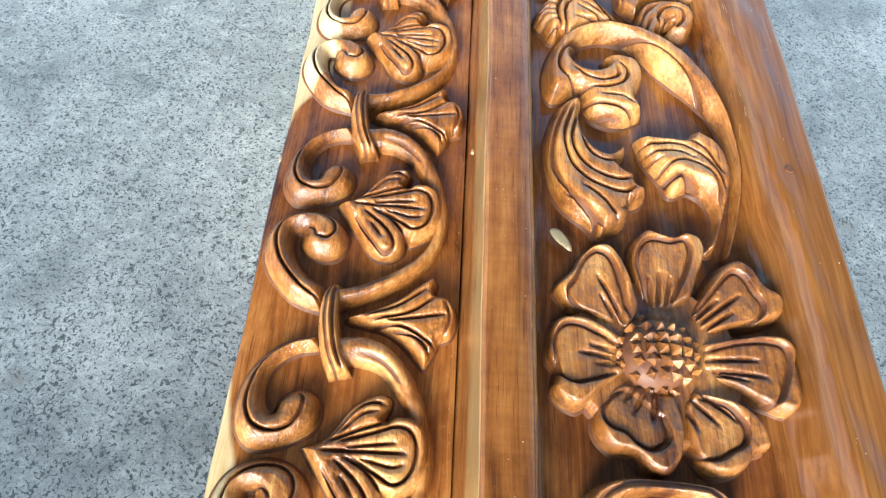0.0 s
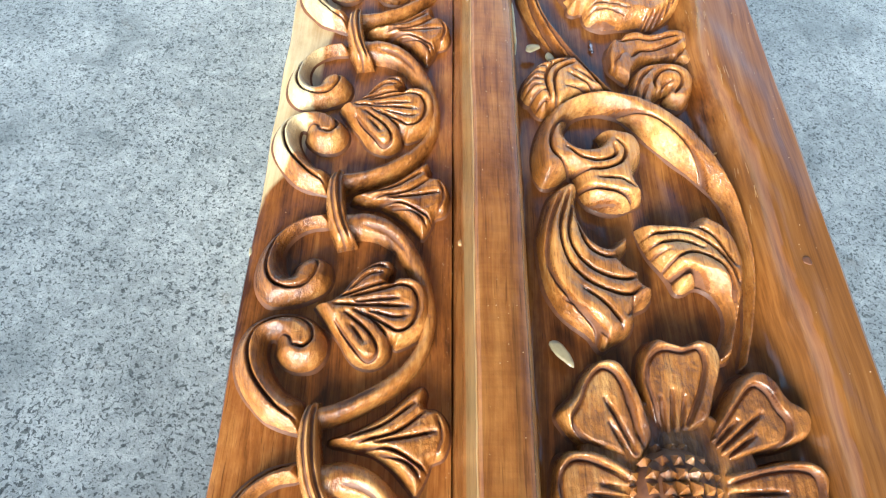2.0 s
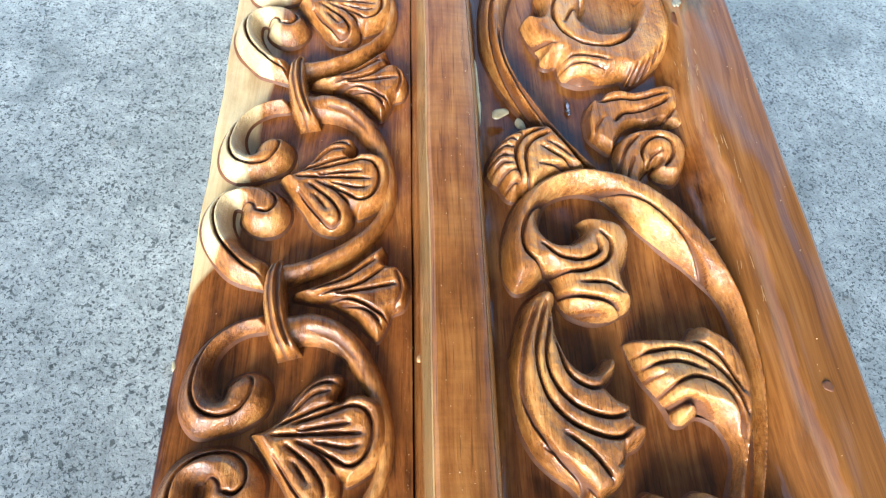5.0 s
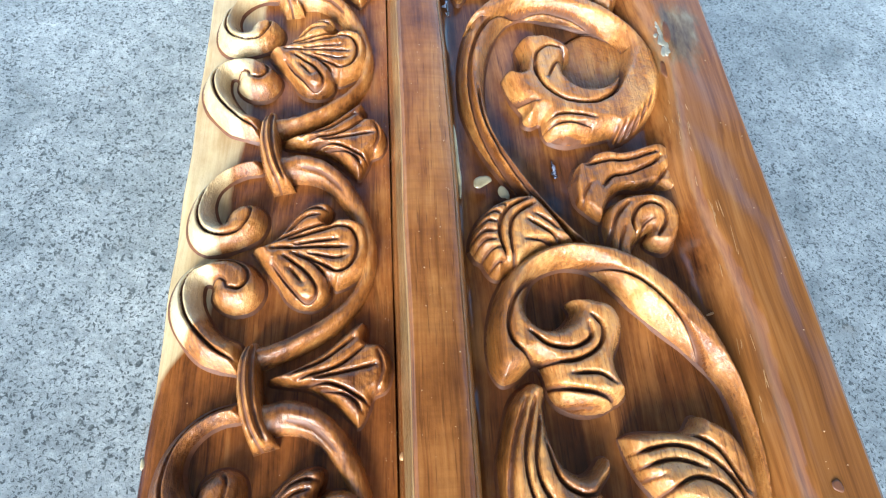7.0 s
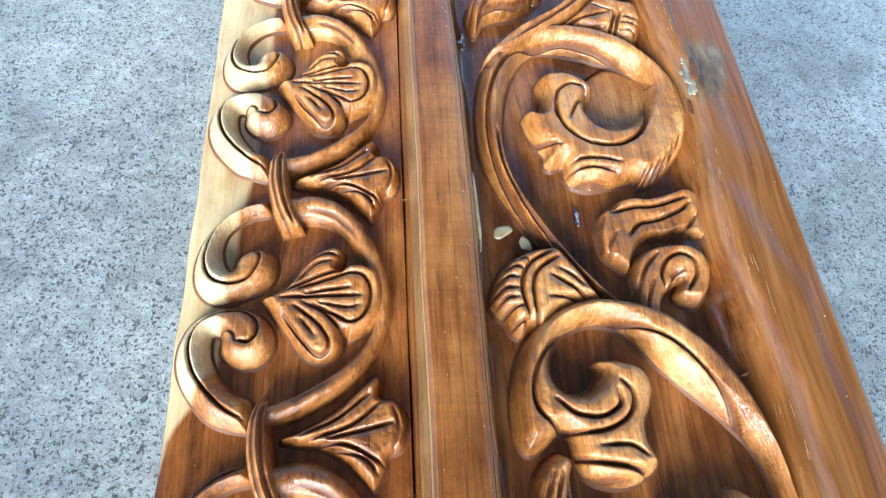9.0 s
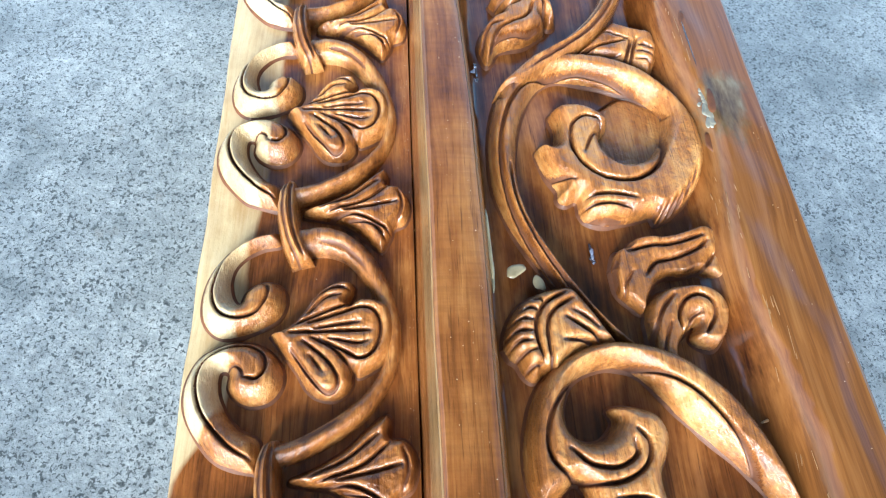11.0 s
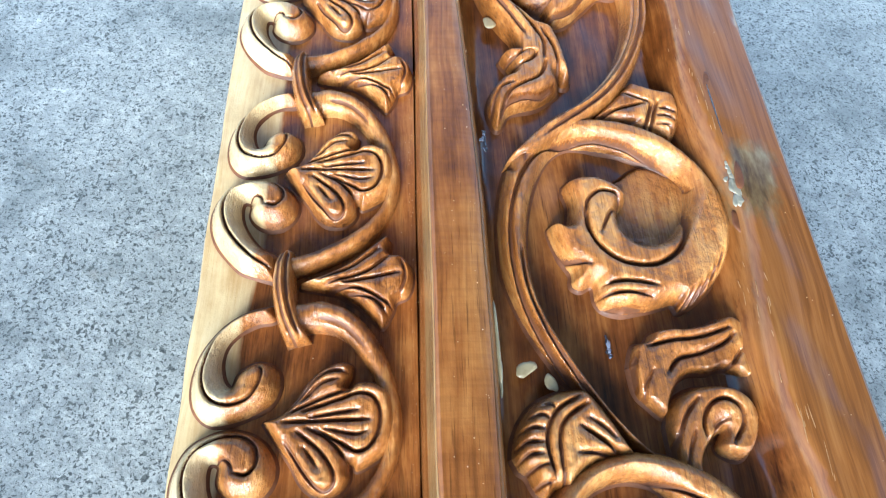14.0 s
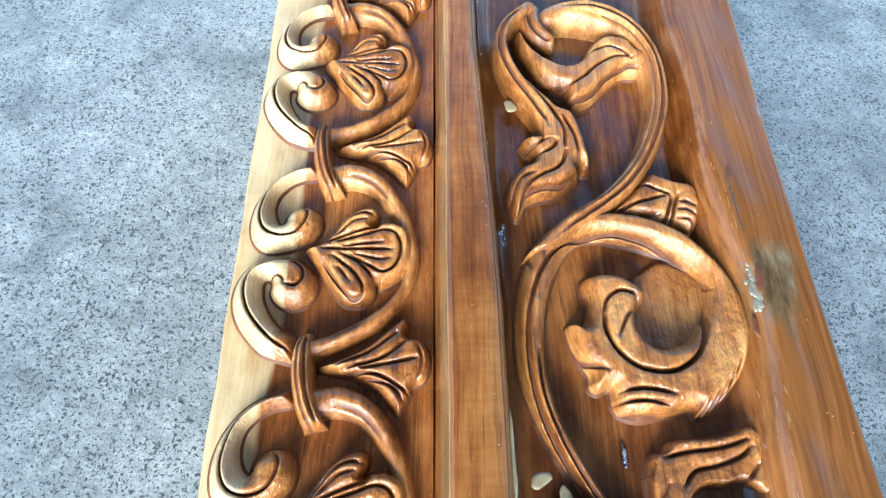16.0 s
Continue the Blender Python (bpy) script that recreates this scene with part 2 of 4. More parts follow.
def spline(points, n):
    """n places at even steps along a smooth curve through points."""
    p = np.array(points, float)
    p = np.vstack([2 * p[0] - p[1], p, 2 * p[-1] - p[-2]])
    out = []
    for i in range(1, len(p) - 2):
        for t in np.linspace(0, 1, 24, endpoint=False):
            a, b, c, d = p[i - 1], p[i], p[i + 1], p[i + 2]
            out.append(0.5 * (2 * b + (c - a) * t + (2 * a - 5 * b + 4 * c - d) * t * t + (3 * b - a - 3 * c + d) * t ** 3))
    out.append(p[-2])
    out = np.array(out)
    run = np.concatenate([[0], np.cumsum(np.linalg.norm(np.diff(out, axis=0), axis=1))])
    at = np.linspace(0, run[-1], n)
    return np.stack([np.interp(at, run, out[:, k]) for k in range(2)], 1)


def grid_faces(n, m):
    return [(i * m + j, i * m + j + 1, (i + 1) * m + j + 1, (i + 1) * m + j) for i in range(n - 1) for j in range(m - 1)]


def ribbon(name, a, b, base, high, parent, cuts=(), caps=(0.0, 0.0), ridge=0.5, full=2.6, nc=44, label="", wide=0.85, comb=0):
    """A carved band between the edges a and b (mm). high: heights over the base from end to end (mm); cuts: incised lines (share of the width, depth mm, from, to).
    ridge: where across the band it is highest; caps: share of the length over which an end rounds off; comb: cross cuts along it."""
    rough = spline(a, 60)
    length = np.linalg.norm(np.diff(rough, axis=0), axis=1).sum()
    ns = int(max(16, min(150, length / 0.75)))
    A, B = spline(a, ns), spline(b, ns)
    s = np.linspace(0, 1, ns)[:, None]
    c = np.linspace(0, 1, nc)[None, :]
    w = np.linalg.norm(A - B, axis=1)[:, None]
    H = np.interp(s, np.linspace(0, 1, len(high)), high)
    cap = np.ones_like(s)
    if caps[0]:
        cap = cap * np.sqrt(1 - np.clip(1 - s / caps[0], 0, 1) ** 2)
    if caps[1]:
        cap = cap * np.sqrt(1 - np.clip(1 - (1 - s) / caps[1], 0, 1) ** 2)
    H = np.minimum(H * (1.22 if base > 180 else 1.1), 2.5 + 1.4 * w) * cap
    warped = np.where(c < ridge, c / ridge * 0.5, 0.5 + (c - ridge) / (1 - ridge) * 0.5)
    z = H * (1 - np.abs(2 * warped - 1) ** full) ** 0.52
    deep = np.zeros_like(z)
    for at, depth, s0, s1 in cuts:
        ease = np.clip((s - s0) / 0.08, 0, 1) * np.clip((s1 - s) / 0.08, 0, 1) if (s0, s1) != (0, 1) else np.ones_like(s)
        deep = np.maximum(deep, 1.7 * depth * ease * np.exp(-(((c - at) * w) / (wide + 0.05 * w)) ** 2) * np.clip(w / 3.0, 0, 1))
    if comb:
        deep = np.maximum(deep, 2.2 * np.exp(-((((s * comb + 0.35 * c) % 1) - 0.5) / 0.16) ** 2) * np.clip((c - 0.2) / 0.2, 0, 1) * np.clip((0.97 - c) / 0.1, 0, 1))
    z = z - deep
    xy = A[:, None, :] * (1 - c[..., None]) + B[:, None, :] * c[..., None]
    verts = np.concatenate([xy, (z + base)[..., None]], 2).reshape(-1, 3)
    wave = np.array([noise.noise(Vector(v) * 0.22) + 0.5 * noise.noise(Vector(v) * 0.6) for v in verts])
    inside = np.minimum(z / 3.0, 1).clip(0, 1).reshape(-1)
    verts[:, 2] += 0.35 * wave * inside
    # cut bottoms take the dark tone: stain plus the groove's painted shade
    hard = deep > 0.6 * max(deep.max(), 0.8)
    return skirted(name, verts, ns, nc, hard, base, parent, label)


def volute(mid, radius, base, high, turn, parent, start=200.0, coils=1.25, name="volute", label=""):
    """The rounded end of a scroll, with an incised spiral."""
    nu, nv = 72, 26
    a, v = np.linspace(0, math.tau, nu)[:, None], np.linspace(0.02, 1, nv)[None, :]
    r = radius * v * (1 + 0.04 * np.sin(2 * a))
    z = high * (1 - v ** 4.0 * 0.96) ** 0.5 - (1.0 if coils else 0.0) * np.exp(-(v / 0.2) ** 2)
    deep = np.zeros_like(z)
    for k in range(3):
        w = (turn * (a - radians(start)) / math.tau) % 1.0 + k
        on = np.clip(w / 0.1, 0, 1) * np.clip((coils - w) / 0.1, 0, 1)
        deep = np.maximum(deep, on * np.exp(-((r - radius * (0.92 - 0.45 * w)) / 0.75) ** 2))
    z = z - 1.9 * deep
    verts = np.stack([mid[0] + r * np.cos(a), mid[1] + r * np.sin(a), base + z], 2).reshape(-1, 3)
    verts[:, 2] += [0.3 * noise.noise(Vector(p) * 0.3) for p in verts]
    ob = skirted(name, verts, nu, nv, deep > 0.75, base, parent, label)
    bm = bmesh.new()
    bm.from_mesh(ob.data)
    bmesh.ops.remove_doubles(bm, verts=bm.verts, dist=1e-5)
    bm.to_mesh(ob.data)
    bm.free()
    return ob


def skirted(name, verts, n, m, hard, base, parent, label=""):
    """A carved skin of n by m places, with sides going down into the ground."""
    faces = grid_faces(n, m)
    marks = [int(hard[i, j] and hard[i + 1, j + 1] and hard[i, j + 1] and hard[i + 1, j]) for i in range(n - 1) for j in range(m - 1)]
    mid = (n // 2) * m + m // 2
    up = np.cross(verts[mid + 1] - verts[mid], verts[mid + m] - verts[mid])[2] >= 0
    rim = [j for j in range(m)] + [i * m + m - 1 for i in range(1, n)] + [(n - 1) * m + j for j in range(m - 2, -1, -1)] + [i * m for i in range(n - 2, 0, -1)]
    k0 = len(verts)
    verts = np.vstack([verts, np.column_stack([verts[rim, 0], verts[rim, 1], np.full(len(rim), base - 2.5)])])
    for k in range(len(rim)):
        k1 = (k + 1) % len(rim)
        faces.append((rim[k], k0 + k, k0 + k1, rim[k1]))
    faces.append(tuple(range(k0 + len(rim) - 1, k0 - 1, -1)))
    marks += [0] * (len(rim) + 1)
    if not up:
        faces = [f[::-1] for f in faces]
    return link(name, verts * 0.001, faces, [TEAK, STAIN_SHADE], parent, label, marks)


def within(P, rim):
    """Which places lie inside a closed line."""
    inside = np.zeros(len(P), bool)
    for p, q in zip(rim[:-1], rim[1:]):
        if p[1] != q[1]:
            inside ^= ((p[1] > P[:, 1]) != (q[1] > P[:, 1])) & (P[:, 0] < (q[0] - p[0]) * (P[:, 1] - p[1]) / (q[1] - p[1]) + p[0])
    return inside


def nearest(P, path):
    """How far each place lies from a line, and the spot on the line."""
    best, spot = np.full(len(P), 1e9), P.copy()
    for p, q in zip(path[:-1], path[1:]):
        d = q - p
        t = np.clip(((P - p) @ d) / max(1e-9, d @ d), 0, 1)
        at = p + t[:, None] * d
        gap = np.hypot(*(P - at).T)
        closer = gap < best
        best[closer], spot[closer] = gap[closer], at[closer]
    return best, spot


def carve(name, outline, lines, base, high, parent, soft=5.0, puff=1.2, label="", step=0.42, thin=0.6, sunk=None, heart=None, swell=None, fall=1.8, crest=0.7):
    """A carved form inside a closed smooth outline (mm), with incised lines [(points, depth)] or [(points, depth, width)].
    sunk: a closed line inside which the face lies lower; heart: (x, y, near, far) towards which the form falls off;
    swell: [(x, y, radius, rise)] rounded swellings and hollows."""
    rim = spline(list(outline) + [outline[0]], max(60, 9 * len(outline)))
    lo, hi = rim.min(0) - step, rim.max(0) + step
    nx, ny = int((hi[0] - lo[0]) / step) + 1, int((hi[1] - lo[1]) / step) + 1
    gx, gy = np.meshgrid(np.linspace(lo[0], hi[0], nx), np.linspace(lo[1], hi[1], ny), indexing="ij")
    P = np.stack([gx.ravel(), gy.ravel()], 1)
    far, spot = nearest(P, rim)
    inside = within(P, rim)
    ease = np.clip(far / soft, 0, 1)
    z = high * (1 - (1 - ease) ** fall) ** crest
    deep, flesh, darkened = np.zeros(len(P)), far.copy(), np.zeros(len(P))
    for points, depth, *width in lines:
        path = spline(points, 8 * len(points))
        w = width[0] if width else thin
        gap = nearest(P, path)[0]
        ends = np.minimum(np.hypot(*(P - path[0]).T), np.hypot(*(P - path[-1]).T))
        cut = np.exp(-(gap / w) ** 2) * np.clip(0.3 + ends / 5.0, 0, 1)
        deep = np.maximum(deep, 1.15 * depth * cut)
        darkened = np.maximum(darkened, cut * min(1.0, depth / 1.5))
        flesh = np.minimum(flesh, gap)
    if sunk is not None:
        loop = spline(list(sunk) + [sunk[0]], 10 * len(sunk))
        dip = nearest(P, loop)[0] * np.where(within(P, loop), 1, -1)
        z -= 1.9 * np.clip(0.5 + dip / 1.6, 0, 1) * ease
    if heart is not None:
        away = np.hypot(P[:, 0] - heart[0], P[:, 1] - heart[1])
        z *= 0.60 + 0.40 * np.clip((away - heart[2]) / (heart[3] - heart[2]), 0, 1)
    for x, y, r, rise in swell or ():
        z += rise * np.exp(-((P[:, 0] - x) ** 2 + (P[:, 1] - y) ** 2) / (r * r)) * ease
    z += puff * (np.sqrt(np.clip(flesh / 2.6, 0, 1)) - 0.8) * ease - deep
    z += [0.30 * noise.noise(Vector((x, y, base)) * 0.22) + 0.16 * noise.noise(Vector((x, y, base)) * 0.7) for x, y in P]
    z[~inside] = -1.5
    verts = np.column_stack([np.where(inside[:, None], P, spot), base + z])
    faces, marks = [], []
    for i in range(nx - 1):
        for j in range(ny - 1):
            q = (i * ny + j, (i + 1) * ny + j, (i + 1) * ny + j + 1, i * ny + j + 1)
            if inside[q[0]] or inside[q[1]] or inside[q[2]] or inside[q[3]]:
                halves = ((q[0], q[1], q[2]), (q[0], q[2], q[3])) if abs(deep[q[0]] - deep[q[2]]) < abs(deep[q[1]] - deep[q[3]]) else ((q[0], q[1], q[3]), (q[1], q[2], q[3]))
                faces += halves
                # groove faces are darkened: stain, with the cut's shade put into the colour
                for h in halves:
                    s = darkened[list(h)].mean()
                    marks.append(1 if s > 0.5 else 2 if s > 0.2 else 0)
    keep = np.unique(np.concatenate(faces))
    back = np.full(len(P), -1)
    back[keep] = np.arange(len(keep))
    skin, faces = verts[keep], [tuple(int(back[v]) for v in f) for f in faces]
    # a dark ring at the foot: stain, with contact shade put into the colour
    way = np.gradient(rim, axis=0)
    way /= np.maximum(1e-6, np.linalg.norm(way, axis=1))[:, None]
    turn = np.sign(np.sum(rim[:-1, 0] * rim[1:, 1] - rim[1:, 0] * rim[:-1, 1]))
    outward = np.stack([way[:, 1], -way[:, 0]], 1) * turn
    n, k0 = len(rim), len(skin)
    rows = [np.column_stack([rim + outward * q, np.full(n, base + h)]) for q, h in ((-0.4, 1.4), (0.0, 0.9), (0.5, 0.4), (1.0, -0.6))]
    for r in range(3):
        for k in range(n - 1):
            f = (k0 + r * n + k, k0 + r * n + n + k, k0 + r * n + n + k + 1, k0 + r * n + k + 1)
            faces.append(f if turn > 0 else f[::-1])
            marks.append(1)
    return link(name, np.vstack([skin] + rows) * 0.001, faces, [TEAK, STAIN_SHADE, GROOVE_TEAK], parent, label, marks)


def prism(name, profile, y0, y1, ny, parent, mats, label="", wobble=None):
    """A long piece along y with the cross-section profile of (x, z) in mm, closed at both ends."""
    n = len(profile)
    verts, faces = [], []
    for i in range(ny + 1):
        y = y0 + (y1 - y0) * i / ny
        for k, (x, z) in enumerate(profile):
            dx, dz = wobble(k, x, y, z) if wobble else (0, 0)
            verts.append(((x + dx) * 0.001, y * 0.001, (z + dz) * 0.001))
    for i in range(ny):
        for k in range(n):
            k1 = (k + 1) % n
            faces.append((i * n + k, i * n + k1, (i + 1) * n + k1, (i + 1) * n + k))
    faces.append(tuple(range(n))[::-1])
    faces.append(tuple(ny * n + k for k in range(n)))
    ob = link(name, verts, faces, mats, parent, label)
    bm = bmesh.new()
    bm.from_mesh(ob.data)
    bmesh.ops.recalc_face_normals(bm, faces=bm.faces)
    bm.to_mesh(ob.data)
    bm.free()
    ob.data.set_sharp_from_angle(angle=radians(28))
    return ob


def patch(name, x, y, z, rx, ry, turn, tall, mat, parent, label="", seed=1):
    """A small uneven blob on the surface (mm, degrees)."""
    rng = random.Random(seed)
    ring = [(math.cos(k * math.tau / 18), math.sin(k * math.tau / 18), 1 + 0.16 * math.sin(2 * k * math.tau / 18 + seed) + 0.1 * math.sin(3 * k * math.tau / 18 + 2 * seed) + rng.uniform(-0.04, 0.04)) for k in range(18)]
    co, si = math.cos(radians(turn)), math.sin(radians(turn))
    verts, faces = [], []
    for q, h in ((1.0, -0.4), (0.92, 0.7), (0.6, 0.95)):
        for cx, cy, k in ring:
            u, v = cx * rx * q * k, cy * ry * q * k
            verts.append(((x + u * co - v * si) * 0.001, (y + u * si + v * co) * 0.001, (z + tall * h) * 0.001))
    verts.append((x * 0.001, y * 0.001, (z + tall) * 0.001))
    for i in range(2):
        for k in range(18):
            k1 = (k + 1) % 18
            faces.append((i * 18 + k, i * 18 + k1, i * 18 + 18 + k1, i * 18 + 18 + k))
    faces += [(36 + k, 36 + (k + 1) % 18, 54) for k in range(18)]
    return link(name, verts, faces, [mat], parent, label)


# ---- ground ----
bm = bmesh.new()
bmesh.ops.create_grid(bm, x_segments=8, y_segments=8, size=60)
ground = part("ground", bm, CONCRETE, None)
tagged(ground, "weathered grey concrete with dark and pale grains of sand", "ground", kind="structure")

# an unseen slab added overhead to block the high sky, open all round
bm = bmesh.new()
bmesh.ops.create_cube(bm, size=1, matrix=Matrix.Translation((0, 0.5, 2.55)) @ Matrix.Diagonal((4.6, 3.0, 0.12, 1)))
tagged(part("ceiling", bm, plain("sky_block_grey", (0.16, 0.15, 0.14), (0.20, 0.19, 0.18), 3.0, 0.8), None), "plain grey slab overhead, unseen, added to block the high sky", "ceiling", kind="structure")

# a low unseen wall behind the place, added to shade the near concrete
bm = bmesh.new()
bmesh.ops.create_cube(bm, size=1, matrix=Matrix.Translation((0, -0.40, 0.11)) @ Matrix.Diagonal((5.0, 0.14, 0.22, 1)))
bmesh.ops.bevel(bm, geom=bm.edges[:], offset=0.012, segments=2, affect="EDGES")
tagged(part("shade_wall", bm, plain("shade_wall_grey", (0.20, 0.19, 0.17), (0.27, 0.26, 0.24), 5.0, 0.8), None), "low grey wall, unseen, added to shade the near concrete", "wall", kind="structure")

# ---- the post: a timber with a low border, a rail and a carved panel ----
post = new("carved_post")
tagged(post, "varnished teak post with carved scrolls and flower, lying on concrete", "carved post")
Y0, Y1 = -12.0, 700.0
LOW, DEEP, TOP = 151.0, 192.0, 209.0


def nz(x, y, z, f, k):
    return k * noise.noise(Vector((x * f, y * f * 0.35, z * f)))


def wob_border(k, x, y, z):
    if z < 140:
        return (0, 0)
    return (nz(x, y, 3, 0.08, 1.0) if x < -70 else 0.0, nz(x, y, 0, 0.12, 0.8))


border_profile = [(-73.6, 0.5), (16.6, 0.5), (16.6, LOW - 1.2), (16.2, LOW)] + [(x, LOW) for x in np.linspace(10, -72, 28)] + [(-73.8, LOW - 0.5), (-74.6, LOW - 2.2)]
prism("border_board", border_profile, Y0, Y1, 230, post, [TEAK_GROUND, STAIN_SHADE], "low border board with a pale sapwood edge", wob_border)

def wob_rail(k, x, y, z):
    widen = float(np.interp(y, (0, 300, 350, 400, 440, 480, 700), (0.3, 1.2, 1.2, -0.6, -2.3, -4.2, -6.0))) if x > 30 else 0.0
    return (widen + nz(x, y, z, 0.05, 0.5), nz(x, y, 9, 0.1, 0.25) if z > 150 else 0.0)


rail_profile = [(17.0, 0.5), (34, 0.5), (34, 192), (37.6, 194), (38.2, 201), (37.8, 206), (37.0, 207.4), (36.2, 208.0), (35.4, 210.2), (33.6, 211.0), (30, 211.1), (26, 211.1), (22.4, 211), (20.6, 210.8),
                (19.6, 210.0), (19.3, 208.6), (18.3, 196), (18.0, 190.4), (17.6, 189.4), (17.5, 180), (17.9, 177), (17.5, 170), (17.3, 160), (17.0, 150)]
prism("rail", rail_profile, Y0, Y1, 230, post, [TEAK_RAIL, STAIN_SHADE], "plain rail with fine saw marks", wob_rail)

# paler in colour than the rail beside it
prism("edge_strip", [(17.5, 189.6), (18.0, 196), (19.0, 208.4), (19.8, 209.4), (20.6, 208), (19.6, 190)], Y0, Y1, 160, post, [PALE], "narrow pale strip along the rail's edge",
      lambda k, x, y, z: (nz(x, y, z, 0.05, 0.5), nz(x, y, 5, 0.2, 0.6)))


def bowl_edge(y):
    return float(np.interp(y, (0, 100, 180, 230, 270, 300, 350, 420, 600), (141, 141, 139, 137, 132, 131, 134, 127, 127))) + 1.5 * math.sin(y / 17.0)


def bowl_top(x, y):
    """The height of the panel's dished edge at a place."""
    rise = min(1.0, max(0.0, (x - (bowl_edge(y) - 12)) / 12.0))
    return DEEP + 17 * rise * rise * (3 - 2 * rise)


def wob_panel(k, x, y, z):
    if z < 150:
        return (0, 0)
    if x > 150:
        return (nz(x, y, 2, 0.06, 0.8) + 1.5 * math.sin(y / 90.0), nz(x, y, 7, 0.05, 0.5))
    e = bowl_edge(y)
    rise = min(1.0, max(0.0, (x - (e - 12)) / 12.0))
    lift = 17 * (rise * rise * (3 - 2 * rise)) if x > 60 else 0.0
    near = max(0.0, 1 - (x - 36) / 7.0)
    return (0, lift + 8 * near * near + nz(x, y, 0, 0.10, 0.9) + nz(x, y, 4, 0.3, 0.12))


panel_profile = [(34.1, 0.5), (156, 0.5), (156.4, 205), (155.6, 207.6), (153.8, 209)] + [(x, DEEP) for x in np.linspace(149.6, 34.4, 86)]
panel = prism("panel_board", panel_profile, Y0, Y1, 260, post, [TEAK_PANEL, STAIN_SHADE], "deep panel ground with a dished edge", wob_panel)

# ---- scroll border: one unit, repeated along the board ----
STEP, UNITS = 110.6, range(-1, 5)


def border_unit():
    made = []
    scroll_up = [(-41, 226.4), (-51.4, 223.8), (-60.3, 217.5), (-67, 207.9), (-69.6, 198.2), (-69.3, 189), (-66.1, 182.2), (-60.4, 178.2), (-51.5, 179.2), (-44.2, 182.1), (-38.3, 186.3), (-35.8, 192.2), (-36.8, 198.4), (-40.3, 201.8), (-45, 202.8), (-49.3, 201.3), (-52.9, 198), (-54.6, 193.2), (-57.3, 195.7), (-58.8, 202.2), (-57.6, 208.7), (-53.3, 214.2), (-47.3, 217.6), (-39.8, 219.5)]
    scroll_up_lines = []
    scroll_up_lines.append(([(-44.9, 225.3), (-53.6, 221.1), (-60.4, 215), (-63.9, 204.6), (-64.4, 194.7), (-61, 187.5), (-54.5, 184.9), (-47.6, 186.8), (-43.8, 191.6), (-42.7, 197.2), (-45.6, 201)], 2.4))
    scroll_up_lines.append(([(-47.5, 200.6), (-51.3, 197.9), (-53.1, 194.4), (-55.4, 192.1)], 1.6))
    scroll_low = [(-42.5, 124.9), (-50.3, 126.9), (-57.9, 130.3), (-64.8, 137.3), (-69.9, 145.3), (-72.2, 153.2), (-71.6, 161.3), (-68.1, 168.8), (-61.8, 173.4), (-54, 175.5), (-45.7, 174.2), (-39.4, 169.9), (-35.3, 163), (-35.7, 156.1), (-40, 151), (-46.6, 149.6), (-52.6, 152.2), (-56, 156.9), (-56.1, 162.4), (-59, 162.7), (-58.9, 156), (-55.8, 148.7), (-50.3, 141.8), (-42.1, 136.7)]
    scroll_low_lines = []
    scroll_low_lines.append(([(-44.8, 130.2), (-51.8, 134.4), (-58.8, 141.3), (-64, 149.1), (-66.3, 158.5), (-64.2, 166.7), (-56.9, 171.7), (-48.2, 172.4), (-42.9, 168.5), (-41.5, 162.6), (-44.5, 158.9), (-49.1, 159.6)], 2.4))
    scroll_low_lines.append(([(-49.1, 159.6), (-50.5, 162.8), (-53.7, 164.6), (-57.5, 162.5)], 1.5))
    made.append(carve("scroll", scroll_up, scroll_up_lines, LOW, 9.5, post, 6.6, 0.8, fall=1.6, crest=0.8))
    made.append(carve("scroll", scroll_low, scroll_low_lines, LOW, 9.5, post, 6.6, 0.8, fall=1.6, crest=0.8))
    arc_out = [(-33.7, 225.1), (-22.1, 226.4), (-11.5, 222.4), (-2.5, 213.8), (3.9, 202.4), (8.2, 188.5), (9.9, 176.5), (7.9, 163.6), (2.8, 152.4), (-5.3, 142.7), (-17.1, 134.8), (-27.7, 129.6), (-36.1, 126.8)]
    arc_in = [(-32.5, 211.5), (-23.8, 213.5), (-14.7, 211), (-7.8, 204.1), (-1.9, 194.4), (1.9, 183.7), (3.1, 174.5), (1.5, 164.2), (-3.6, 155.4), (-11.3, 148.4), (-19.9, 142.6), (-29.5, 137.7), (-38, 135.2)]
    made.append(ribbon("arc", arc_out, arc_in, LOW, [9, 8.5, 7, 6, 6, 7, 8.5, 9], post, cuts=[(0.7, 0.8, 0.02, 0.3), (0.7, 0.8, 0.75, 0.98)], full=2.2))
    # shell of ribs with closed loops
    shell = [(-42.6, 179.1), (-35.8, 181.7), (-30.4, 187.5), (-26.5, 194), (-20.3, 199.4), (-14.2, 201.8), (-9.6, 200.4), (-9.4, 196.5), (-11.2, 191.2), (-7.4, 193.7), (-0.2, 193.3), (5.4, 189.5), (7.3, 181.5), (6.6, 173.5), (3.2, 167), (-2.2, 163), (-7.3, 160.8), (-9.2, 163.1), (-9.5, 157.8), (-12.7, 153.7), (-17.2, 152.1), (-23.1, 153.3), (-27.5, 157.3), (-31.3, 163.7), (-37.5, 171.9)]
    shell_lines = []
    shell_lines.append(([(-32.1, 182.4), (-23.4, 193), (-16.8, 196.6), (-11.5, 196.4)], 1.6))
    shell_lines.append(([(-28, 184.7), (-20.9, 191.5), (-14.7, 193.7)], 1.2))
    shell_lines.append(([(-32.9, 180.5), (-20.5, 186.1), (-11.1, 189.5)], 1.7))
